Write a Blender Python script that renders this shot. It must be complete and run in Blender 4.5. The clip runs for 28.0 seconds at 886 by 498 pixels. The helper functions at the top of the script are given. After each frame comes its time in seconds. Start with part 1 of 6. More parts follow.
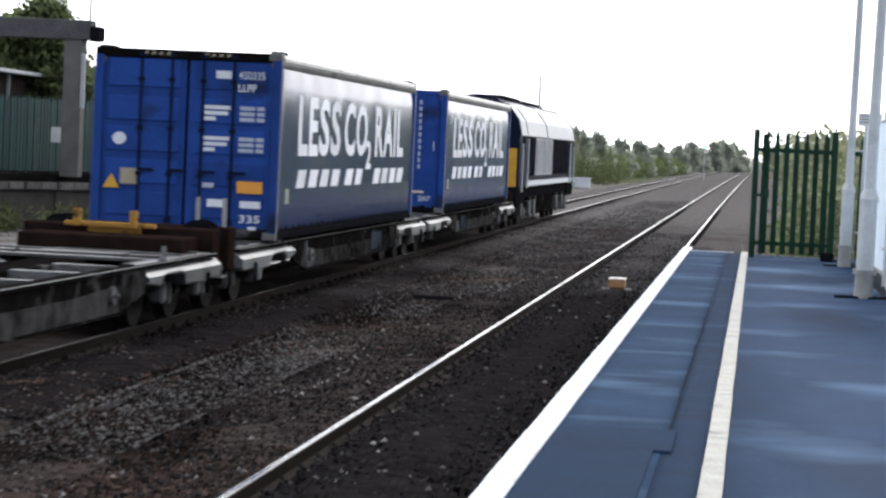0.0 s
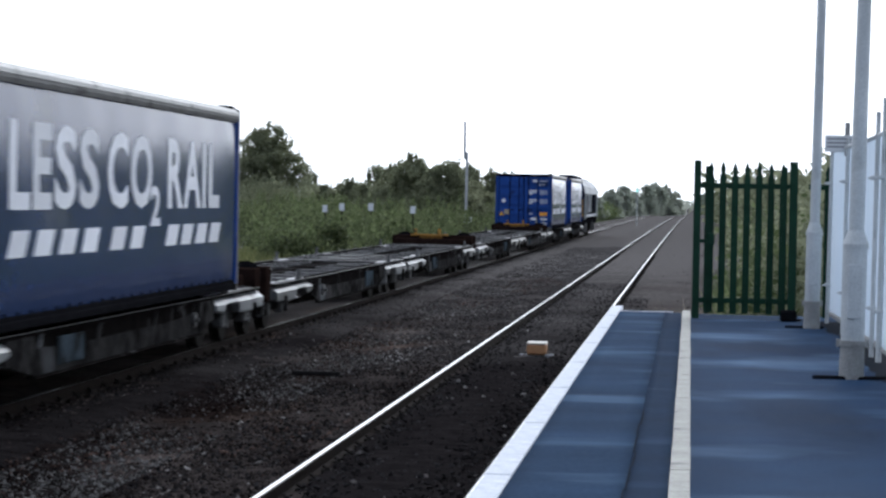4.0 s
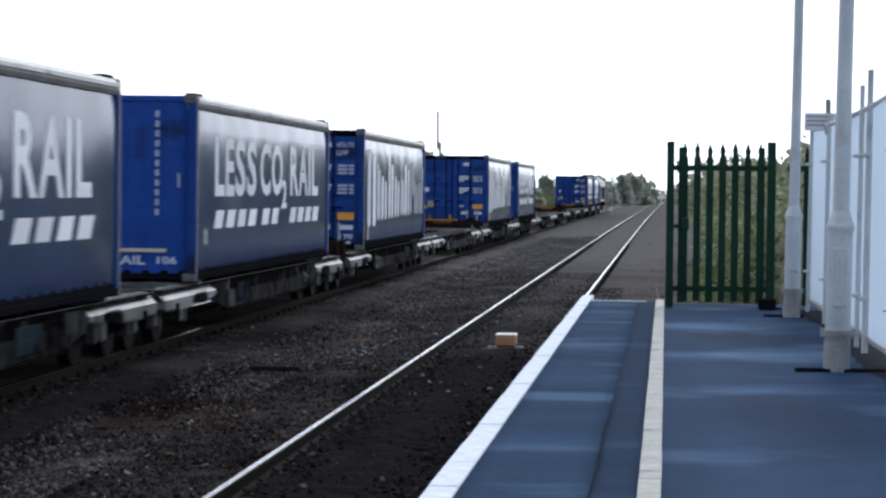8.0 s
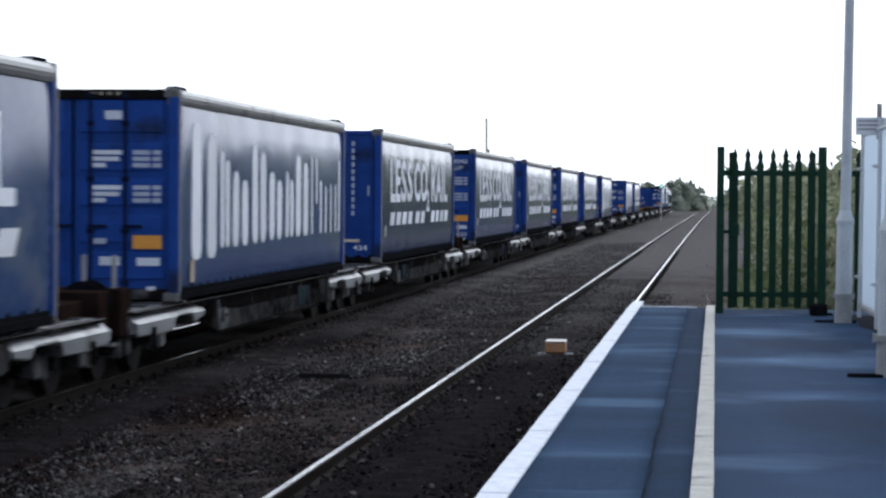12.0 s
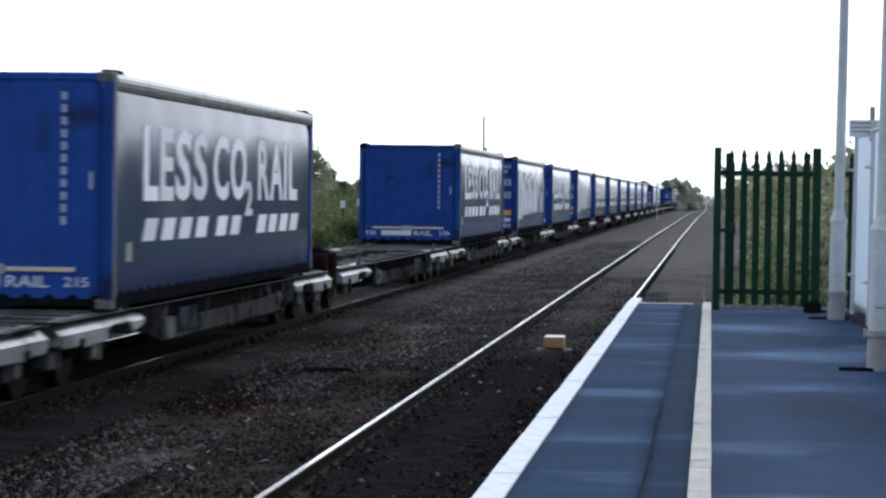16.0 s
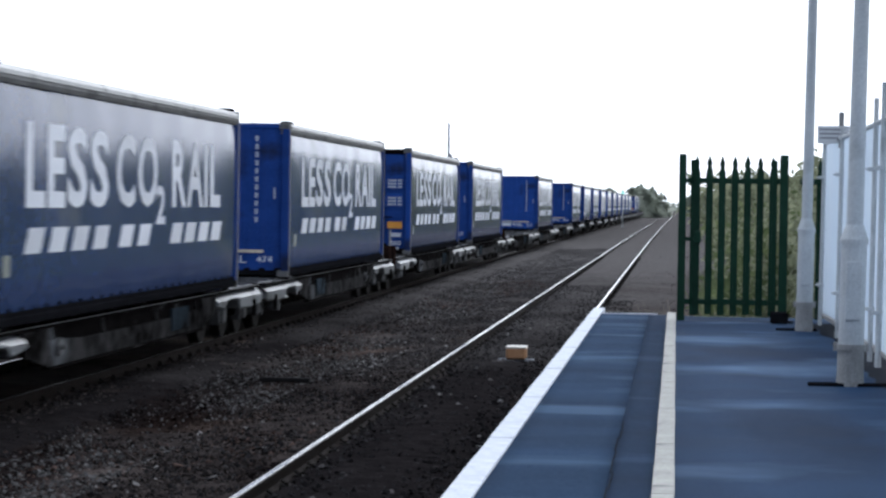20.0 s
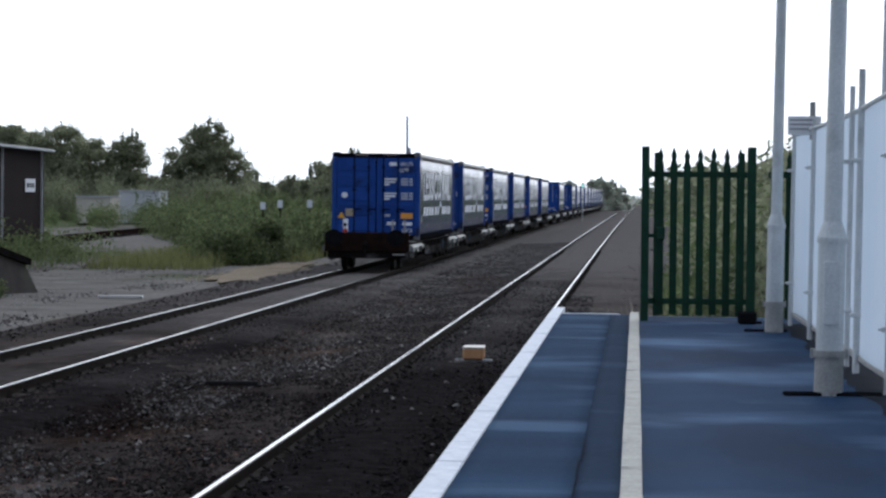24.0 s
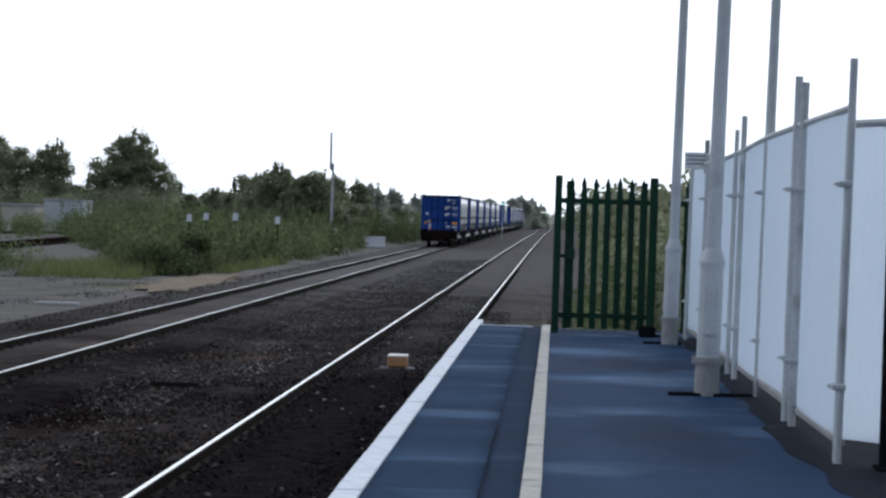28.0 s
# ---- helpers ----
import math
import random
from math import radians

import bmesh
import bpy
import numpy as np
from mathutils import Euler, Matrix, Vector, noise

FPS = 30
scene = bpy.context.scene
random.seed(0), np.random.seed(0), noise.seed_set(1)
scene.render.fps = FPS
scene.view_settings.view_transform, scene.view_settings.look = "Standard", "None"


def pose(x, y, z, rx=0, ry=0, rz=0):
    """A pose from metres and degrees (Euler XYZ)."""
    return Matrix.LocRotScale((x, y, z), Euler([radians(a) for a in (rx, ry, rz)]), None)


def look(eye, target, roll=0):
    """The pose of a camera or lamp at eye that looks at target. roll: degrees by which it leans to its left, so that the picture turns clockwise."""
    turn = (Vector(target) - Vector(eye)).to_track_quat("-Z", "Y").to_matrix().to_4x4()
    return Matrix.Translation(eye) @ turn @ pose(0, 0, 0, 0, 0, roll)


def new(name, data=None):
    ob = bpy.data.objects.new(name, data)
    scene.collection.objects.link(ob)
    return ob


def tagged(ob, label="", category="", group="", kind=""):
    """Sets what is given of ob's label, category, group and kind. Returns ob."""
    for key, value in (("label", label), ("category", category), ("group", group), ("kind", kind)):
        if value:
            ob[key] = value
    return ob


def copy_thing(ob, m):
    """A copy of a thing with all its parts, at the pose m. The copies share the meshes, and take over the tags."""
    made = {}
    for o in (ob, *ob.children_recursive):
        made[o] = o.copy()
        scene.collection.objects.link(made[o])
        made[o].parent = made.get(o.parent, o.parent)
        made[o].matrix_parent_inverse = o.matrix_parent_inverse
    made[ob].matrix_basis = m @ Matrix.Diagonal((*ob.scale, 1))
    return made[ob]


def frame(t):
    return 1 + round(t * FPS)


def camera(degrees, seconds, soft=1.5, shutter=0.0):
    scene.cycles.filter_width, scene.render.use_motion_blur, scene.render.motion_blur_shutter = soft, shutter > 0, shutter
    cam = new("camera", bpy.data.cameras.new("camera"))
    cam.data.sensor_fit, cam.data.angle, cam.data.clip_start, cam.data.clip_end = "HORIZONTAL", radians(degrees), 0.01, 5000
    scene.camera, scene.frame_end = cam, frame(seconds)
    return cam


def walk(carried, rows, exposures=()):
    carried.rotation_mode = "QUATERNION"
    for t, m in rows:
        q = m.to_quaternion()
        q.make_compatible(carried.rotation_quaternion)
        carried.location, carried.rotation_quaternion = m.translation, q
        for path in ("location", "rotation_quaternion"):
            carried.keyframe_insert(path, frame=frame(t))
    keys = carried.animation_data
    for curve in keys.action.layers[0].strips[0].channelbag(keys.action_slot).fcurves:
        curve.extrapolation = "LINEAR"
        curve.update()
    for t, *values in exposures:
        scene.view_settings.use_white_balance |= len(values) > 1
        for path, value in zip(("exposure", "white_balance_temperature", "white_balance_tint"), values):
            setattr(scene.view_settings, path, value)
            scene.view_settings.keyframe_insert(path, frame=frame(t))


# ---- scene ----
cam = camera(20.342, 28.0, soft=2.5, shutter=0.3)

# seconds, x, y, z of the lens, turn to the left, tilt, lean (degrees)
PATH = [
    (0.0, 0.075, -8.090, 1.331, 7.161, -2.382, 2.600),
    (0.5, 0.000, -4.100, 1.290, 7.250, -2.150, 1.900),
    (1.0, -0.020, -2.476, 1.253, 5.942, -1.948, 1.291),
    (1.5, -0.025, -2.235, 1.270, 5.339, -1.855, 1.212),
    (2.0, -0.025, -2.242, 1.275, 5.381, -1.713, 1.402),
    (2.5, -0.028, -2.217, 1.275, 5.488, -1.569, 1.316),
    (3.0, -0.030, -2.133, 1.289, 5.587, -1.457, 1.195),
    (3.5, -0.030, -1.999, 1.290, 5.670, -1.302, 1.173),
    (5.5, 0.011, 0.110, 1.218, 5.654, -1.008, 0.555),
    (6.0, 0.000, 0.164, 1.211, 5.524, -1.004, 0.670),
    (6.5, 0.009, -0.044, 1.203, 5.321, -1.073, 0.794),
    (7.0, -0.002, -0.174, 1.196, 5.313, -1.159, 0.884),
    (7.5, 0.009, -0.080, 1.212, 5.261, -1.273, 0.634),
    (8.0, 0.005, -0.171, 1.215, 5.147, -1.361, 0.594),
    (8.5, 0.004, -0.205, 1.214, 5.119, -1.418, 0.603),
    (9.0, 0.006, -0.253, 1.203, 5.175, -1.415, 0.531),
    (9.5, 0.006, -0.365, 1.206, 5.308, -1.403, 0.548),
    (10.0, 0.000, -0.591, 1.202, 5.502, -1.358, 0.691),
    (10.5, 0.006, -0.674, 1.200, 5.744, -1.333, 0.808),
    (11.0, 0.009, -0.663, 1.201, 5.962, -1.286, 0.729),
    (11.5, -0.000, -0.452, 1.205, 6.122, -1.249, 0.625),
    (12.0, -0.004, -0.107, 1.206, 6.285, -1.207, 0.388),
    (12.5, -0.004, 0.079, 1.217, 6.236, -1.262, 0.093),
    (14.5, -0.038, -0.756, 1.217, 5.641, -1.425, 1.282),
    (15.0, -0.018, -0.743, 1.218, 5.702, -1.424, 1.189),
    (15.5, -0.003, -0.554, 1.213, 5.947, -1.365, 0.756),
    (16.0, -0.018, -0.778, 1.208, 6.180, -1.260, 0.717),
    (16.5, -0.029, -1.029, 1.207, 6.172, -1.207, 0.774),
    (17.0, -0.033, -1.193, 1.216, 6.043, -1.198, 0.780),
    (17.5, -0.023, -0.995, 1.208, 5.909, -1.198, 0.703),
    (18.0, -0.012, -0.370, 1.215, 5.731, -1.243, 0.241),
    (18.5, -0.007, -0.047, 1.207, 5.511, -1.228, 0.131),
    (19.0, -0.011, 0.034, 1.211, 5.345, -1.147, 0.363),
    (19.5, -0.012, -0.138, 1.205, 5.334, -1.097, 0.827),
    (20.0, -0.010, -0.071, 1.212, 5.389, -1.089, 0.845),
    (20.5, -0.024, 0.202, 1.225, 5.377, -1.114, 0.695),
    (22.5, -0.008, 1.176, 1.221, 4.660, -1.244, 0.740),
    (23.0, -0.050, 1.247, 1.219, 4.492, -1.216, 0.833),
    (23.5, -0.023, 1.277, 1.215, 4.552, -1.196, 0.827),
    (24.0, -0.040, 1.166, 1.236, 4.467, -1.228, 0.597),
    (24.5, -0.050, 1.032, 1.227, 4.301, -1.230, 0.644),
    (25.0, -0.050, 0.773, 1.234, 4.079, -1.256, 0.649),
    (25.5, -0.013, 0.570, 1.229, 3.924, -1.246, 0.597),
    (26.0, -0.031, 0.371, 1.232, 3.636, -1.260, 0.646),
    (26.5, -0.018, 0.117, 1.246, 3.440, -1.286, 0.737),
    (27.0, -0.021, -0.163, 1.253, 3.206, -1.297, 1.027),
    (27.5, -0.021, -0.545, 1.273, 3.000, -1.203, 1.327),
    (28.0, 0.030, -1.477, 1.293, 2.601, -0.829, 1.817),
]


def aim(x, y, z, turn, tilt, lean):
    a, b = radians(turn), radians(tilt)
    way = Vector((-math.sin(a) * math.cos(b), math.cos(a) * math.cos(b), math.sin(b)))
    eye = Vector((x, y, z))
    return look(eye, eye + way * 10.0, lean)


walk(cam, [(r[0], aim(*r[1:])) for r in PATH],
     [(0.0, 0.52, 6350, 11), (0.9, 1.15, 6200, 11), (1.5, 0.5, 6050, 10), (2.2, -0.1, 5950, 10), (6.0, 0.0, 5800, 10), (12.0, -0.08, 5800, 10), (20.0, 0.0, 5800, 10), (24.0, -0.36, 5800, 10), (28.0, -0.5, 5800, 10)])

# ---- sky and light: bright overcast, low soft sun behind the cloud ----
world = bpy.data.worlds.new("overcast_sky")
scene.world = world
world.use_nodes = True
wn, wl = world.node_tree.nodes, world.node_tree.links
wn.clear()
w_out = wn.new("ShaderNodeOutputWorld")
w_bg = wn.new("ShaderNodeBackground")
w_sky = wn.new("ShaderNodeTexSky")
w_sky.sky_type = "NISHITA"
w_sky.sun_disc = False
w_sky.sun_elevation = radians(35)
w_sky.sun_rotation = radians(20)
w_sky.air_density, w_sky.dust_density = 1.0, 4.0
w_dim = wn.new("ShaderNodeMix")
w_dim.data_type = "RGBA"
w_dim.blend_type = "MULTIPLY"
w_dim.inputs[0].default_value = 1.0
w_dim.inputs[7].default_value = (0.11, 0.11, 0.11, 1)
w_cloud = wn.new("ShaderNodeMix")
w_cloud.data_type = "RGBA"
w_cloud.inputs[0].default_value = 0.86
w_dir = wn.new("ShaderNodeTexCoord")
w_sep = wn.new("ShaderNodeSeparateXYZ")
wl.new(w_dir.outputs["Generated"], w_sep.inputs[0])
w_map = wn.new("ShaderNodeMapRange")
w_map.inputs[1].default_value, w_map.inputs[2].default_value = -1.0, 1.0
wl.new(w_sep.outputs["Y"], w_map.inputs[0])
w_grad = wn.new("ShaderNodeMix")
w_grad.data_type = "RGBA"
w_grad.inputs[6].default_value = (0.50, 0.56, 0.68, 1)
w_grad.inputs[7].default_value = (2.1, 2.12, 2.16, 1)
wl.new(w_map.outputs[0], w_grad.inputs[0])
wl.new(w_grad.outputs[2], w_cloud.inputs[7])
wl.new(w_sky.outputs[0], w_dim.inputs[6])
wl.new(w_dim.outputs[2], w_cloud.inputs[6])
wl.new(w_cloud.outputs[2], w_bg.inputs[0])
w_bg.inputs[1].default_value = 1.0
wl.new(w_bg.outputs[0], w_out.inputs[0])

sun_data = bpy.data.lights.new("sun", "SUN")
sun_data.energy, sun_data.angle, sun_data.color = 0.7, radians(25), (1.0, 0.96, 0.9)
sun = new("sun", sun_data)
sun.matrix_world = look((6, 30, 20), (0, 0, 0))

# ---- materials ----
MATS = {}


def thin(n, l, p, col, amount):
    """Lets part of the light pass diffusely, as leaves and thin sheeting do."""
    tr = n.new("ShaderNodeBsdfTranslucent")
    l.new(col, tr.inputs[0])
    mix = n.new("ShaderNodeMixShader")
    mix.inputs[0].default_value = amount
    l.new(p.outputs[0], mix.inputs[1])
    l.new(tr.outputs[0], mix.inputs[2])
    l.new(mix.outputs[0], n["Material Output"].inputs["Surface"])


def mat(name, dark, light, rough=0.7, scale=6.0, fine=60.0, bump=0.15, metal=0.0, spread=0.35, vary=0.0, stains=None, coat=0.0, stretch=(1, 1, 1), emit=None, spec=0.5, through_light=0.0):
    """A surface with coarse and fine variation; stains adds a third colour in blotches."""
    if name in MATS:
        return MATS[name]
    m = bpy.data.materials.new(name)
    m.use_nodes = True
    n, l = m.node_tree.nodes, m.node_tree.links
    p = n["Principled BSDF"]
    tc = n.new("ShaderNodeTexCoord")
    mp = n.new("ShaderNodeMapping")
    mp.inputs["Scale"].default_value = stretch
    l.new(tc.outputs["Object"], mp.inputs[0])
    n1 = n.new("ShaderNodeTexNoise")
    n1.inputs["Scale"].default_value, n1.inputs["Detail"].default_value = scale, 5
    n2 = n.new("ShaderNodeTexNoise")
    n2.inputs["Scale"].default_value, n2.inputs["Detail"].default_value = fine, 3
    for k in (n1, n2):
        l.new(mp.outputs[0], k.inputs["Vector"])
    add = n.new("ShaderNodeMath")
    add.operation = "MULTIPLY_ADD"
    l.new(n2.outputs[0], add.inputs[0])
    add.inputs[1].default_value = 0.5
    sc = n.new("ShaderNodeMath")
    sc.operation = "MULTIPLY"
    l.new(n1.outputs[0], sc.inputs[0])
    sc.inputs[1].default_value = 0.5
    l.new(sc.outputs[0], add.inputs[2])
    rmp = n.new("ShaderNodeValToRGB")
    rmp.color_ramp.elements[0].position, rmp.color_ramp.elements[1].position = 0.5 - spread / 2, 0.5 + spread / 2
    rmp.color_ramp.elements[0].color, rmp.color_ramp.elements[1].color = (*dark, 1), (*light, 1)
    l.new(add.outputs[0], rmp.inputs[0])
    col = rmp.outputs[0]
    if stains:
        n3 = n.new("ShaderNodeTexNoise")
        n3.inputs["Scale"].default_value, n3.inputs["Detail"].default_value = stains[1], 6
        l.new(mp.outputs[0], n3.inputs["Vector"])
        r3 = n.new("ShaderNodeValToRGB")
        r3.color_ramp.elements[0].position, r3.color_ramp.elements[1].position = stains[2], stains[2] + 0.12
        l.new(n3.outputs[0], r3.inputs[0])
        mx = n.new("ShaderNodeMix")
        mx.data_type = "RGBA"
        l.new(r3.outputs[0], mx.inputs[0])
        l.new(col, mx.inputs[6])
        mx.inputs[7].default_value = (*stains[0], 1)
        col = mx.outputs[2]
    if vary:
        info = n.new("ShaderNodeObjectInfo")
        mr = n.new("ShaderNodeMapRange")
        mr.inputs[3].default_value, mr.inputs[4].default_value = 1 - vary, 1 + vary
        l.new(info.outputs["Random"], mr.inputs[0])
        hv = n.new("ShaderNodeHueSaturation")
        l.new(mr.outputs[0], hv.inputs["Value"])
        l.new(col, hv.inputs["Color"])
        col = hv.outputs[0]
    l.new(col, p.inputs["Base Color"])
    rr = n.new("ShaderNodeMapRange")
    rr.inputs[3].default_value, rr.inputs[4].default_value = max(0.02, rough - 0.12), min(1, rough + 0.12)
    l.new(n1.outputs[0], rr.inputs[0])
    l.new(rr.outputs[0], p.inputs["Roughness"])
    p.inputs["Metallic"].default_value = metal
    p.inputs["Coat Weight"].default_value = coat
    p.inputs["Specular IOR Level"].default_value = spec
    if through_light:
        thin(n, l, p, col, through_light)
    if bump:
        b = n.new("ShaderNodeBump")
        b.inputs["Strength"].default_value = bump
        b.inputs["Distance"].default_value = 0.02
        l.new(add.outputs[0], b.inputs["Height"])
        l.new(b.outputs[0], p.inputs["Normal"])
    if emit:
        p.inputs["Emission Color"].default_value = (*emit[0], 1)
        p.inputs["Emission Strength"].default_value = emit[1]
    MATS[name] = m
    return m


# Pale blotches of this asphalt also stand in for its sheen.
ASPHALT = mat("platform_asphalt", (0.0125, 0.030, 0.064), (0.027, 0.056, 0.112), 0.75, 1.3, 90, 0.25, stains=((0.080, 0.134, 0.218), 0.42, 0.54), stretch=(0.8, 1, 1), spec=0.02)
ASPHALT_STRIP = mat("platform_asphalt_streaked", (0.012, 0.028, 0.058), (0.030, 0.058, 0.108), 0.8, 1.1, 80, 0.25, stains=((0.056, 0.095, 0.155), 0.9, 0.53), stretch=(0.5, 1.2, 1), spread=0.28, spec=0.01)
ASPHALT_OLD = mat("platform_asphalt_old", (0.009, 0.020, 0.042), (0.021, 0.040, 0.076), 0.8, 1.8, 70, 0.25, stains=((0.034, 0.060, 0.105), 0.8, 0.58), stretch=(0.3, 1, 1), spec=0.01)
GRIME_SHADE = mat("platform_grime_shade", (0.006, 0.009, 0.014), (0.024, 0.028, 0.036), 0.9, 3, 60, 0.3, stains=((0.05, 0.055, 0.06), 6, 0.64), spec=0.02)
WHITE_LINE = mat("white_line_paint", (0.40, 0.43, 0.48), (0.70, 0.72, 0.76), 0.65, 8, 60, 0.2, stains=((0.16, 0.17, 0.19), 4, 0.64), spec=0.3)
YELLOW_LINE = mat("faded_yellow_line_paint", (0.22, 0.215, 0.19), (0.42, 0.41, 0.36), 0.7, 7, 50, 0.25, stains=((0.10, 0.10, 0.10), 4, 0.6), spec=0.3)
BALLAST = mat("ballast", (0.010, 0.0088, 0.0084), (0.060, 0.050, 0.046), 0.95, 5, 30, 1.0, spread=0.32, spec=0.0)
BALLAST_DARK = mat("oily_ballast", (0.004, 0.0037, 0.004), (0.024, 0.021, 0.021), 0.95, 5, 28, 0.9, spread=0.34, spec=0.0)
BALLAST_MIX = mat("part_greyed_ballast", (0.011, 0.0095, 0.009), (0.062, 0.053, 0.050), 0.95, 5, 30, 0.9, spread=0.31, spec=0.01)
GRIT = mat("cess_grit", (0.085, 0.079, 0.073), (0.21, 0.196, 0.183), 0.95, 0.8, 25, 0.8, stains=((0.085, 0.092, 0.056), 0.11, 0.58), spec=0.0)
GROUND = mat("rough_ground", (0.03, 0.042, 0.018), (0.08, 0.095, 0.045), 0.95, 0.3, 6, 0.5, stains=((0.10, 0.09, 0.07), 0.08, 0.58), spec=0.02)
RAIL_TOP = mat("polished_rail_head", (0.50, 0.495, 0.49), (0.74, 0.735, 0.73), 0.16, 3, 60, 0.01, metal=1.0, stretch=(1, 0.1, 1))
RAIL_SIDE = mat("rusty_rail_web", (0.006, 0.005, 0.0045), (0.022, 0.015, 0.012), 0.85, 9, 60, 0.3, spec=0.05)
SLEEPER = mat("sleeper", (0.008, 0.0075, 0.008), (0.026, 0.024, 0.024), 0.9, 6, 50, 0.4, vary=0.25, spec=0.03)
CLIP = mat("rail_clip", (0.010, 0.009, 0.0085), (0.032, 0.028, 0.025), 0.8, 20, 80, 0.2, spec=0.05)
FENCE_GREEN = mat("dark_green_fence_paint", (0.006, 0.026, 0.014), (0.012, 0.048, 0.026), 0.5, 8, 70, 0.1, vary=0.15, spec=0.15)
GALV = mat("galvanised_steel", (0.42, 0.44, 0.445), (0.59, 0.61, 0.61), 0.55, 4, 60, 0.08, metal=0.0, stains=((0.31, 0.315, 0.31), 2.2, 0.58), spec=0.3)
GALV_DARK = mat("weathered_steel_base", (0.24, 0.235, 0.225), (0.39, 0.385, 0.37), 0.65, 5, 60, 0.15, metal=0.0, stains=((0.13, 0.095, 0.07), 5, 0.62), spec=0.2)
HOARD = mat("white_hoarding_sheet", (0.82, 0.89, 0.95), (0.90, 0.94, 0.98), 0.5, 0.8, 30, 0.04, stretch=(1, 1, 0.3), spec=0.3, through_light=0.8)
BLACK = mat("black_paint", (0.005, 0.005, 0.006), (0.014, 0.014, 0.016), 0.6, 6, 60, 0.1, spec=0.0)
BLUE_DOOR = mat("blue_container_paint", (0.012, 0.042, 0.185), (0.022, 0.070, 0.295), 0.5, 2.5, 40, 0.06, vary=0.2, stains=((0.014, 0.023, 0.068), 1.2, 0.57), spec=0.12)
# Pale grey blotches in the vinyl stand in for reflected cloudy sky.
CURTAIN = mat("blue_curtain_vinyl", (0.020, 0.040, 0.105), (0.040, 0.068, 0.158), 0.13, 0.7, 7, 0.02, vary=0.25, stains=((0.10, 0.115, 0.15), 0.6, 0.60), stretch=(1, 0.7, 1.2), spec=0.14)
LETTER = mat("white_lettering", (0.56, 0.58, 0.62), (0.75, 0.76, 0.79), 0.5, 2, 40, 0.03, vary=0.15)
CONT_RAIL = mat("grey_container_rail", (0.085, 0.083, 0.08), (0.22, 0.215, 0.205), 0.6, 4, 50, 0.1, metal=0.0, stains=((0.03, 0.028, 0.027), 2, 0.58), spec=0.1)
CAP_HIGHLIGHT = mat("aluminium_cap_highlight", (0.30, 0.295, 0.28), (0.52, 0.51, 0.48), 0.45, 3, 50, 0.08, metal=0.0, stains=((0.12, 0.115, 0.105), 1.5, 0.57), spec=0.3)
ROOF = mat("container_roof", (0.2, 0.21, 0.23), (0.36, 0.37, 0.39), 0.5, 1, 30, 0.1)
YELLOW = mat("yellow_paint", (0.55, 0.28, 0.02), (0.75, 0.42, 0.03), 0.5, 5, 50, 0.1, stains=((0.2, 0.12, 0.05), 6, 0.66))
OCHRE = mat("worn_ochre_paint", (0.26, 0.13, 0.03), (0.46, 0.25, 0.05), 0.6, 5, 50, 0.1, stains=((0.05, 0.03, 0.02), 5, 0.56), spec=0.1)
WAGON = mat("dirty_wagon_steel", (0.003, 0.0028, 0.0028), (0.014, 0.0125, 0.012), 0.85, 3, 40, 0.25, vary=0.25, stains=((0.085, 0.083, 0.082), 1.8, 0.59), spec=0.0)
WAGON_END = mat("worn_grey_wagon_end", (0.07, 0.073, 0.076), (0.23, 0.234, 0.238), 0.34, 2, 30, 0.12, metal=0.0, vary=0.45, stains=((0.014, 0.013, 0.012), 1.5, 0.53), spec=0.4)
SILL = mat("grimy_grey_sill", (0.004, 0.0038, 0.0036), (0.050, 0.048, 0.047), 0.85, 0.9, 5, 0.15, vary=0.4, spread=0.24, stains=((0.135, 0.14, 0.145), 0.7, 0.63), spec=0.0)
DECK = mat("worn_deck_steel", (0.02, 0.019, 0.019), (0.14, 0.14, 0.14), 0.5, 2, 40, 0.2, metal=0.0, vary=0.25, stains=((0.009, 0.0085, 0.008), 1.5, 0.55), spec=0.22)
RUST = mat("rust_brown_steel", (0.008, 0.0055, 0.005), (0.026, 0.0155, 0.0125), 0.9, 4, 40, 0.3, spec=0.0)
WHEEL = mat("wheel_steel", (0.006, 0.0055, 0.005), (0.024, 0.021, 0.019), 0.7, 8, 50, 0.15, metal=0.0, spec=0.05)
LOCO_BLUE = mat("dark_blue_loco_paint", (0.006, 0.009, 0.022), (0.014, 0.019, 0.04), 0.4, 2, 40, 0.05, spec=0.01)
LOCO_ROOF = mat("silver_loco_roof", (0.34, 0.35, 0.36), (0.50, 0.51, 0.52), 0.5, 2, 30, 0.05, metal=0.0, spec=0.3)
GREY_PANEL = mat("pale_grey_panel", (0.30, 0.31, 0.32), (0.46, 0.47, 0.48), 0.6, 3, 40, 0.05, spec=0.02)
BARK = mat("bark", (0.02, 0.016, 0.012), (0.06, 0.05, 0.04), 0.9, 8, 50, 0.5)


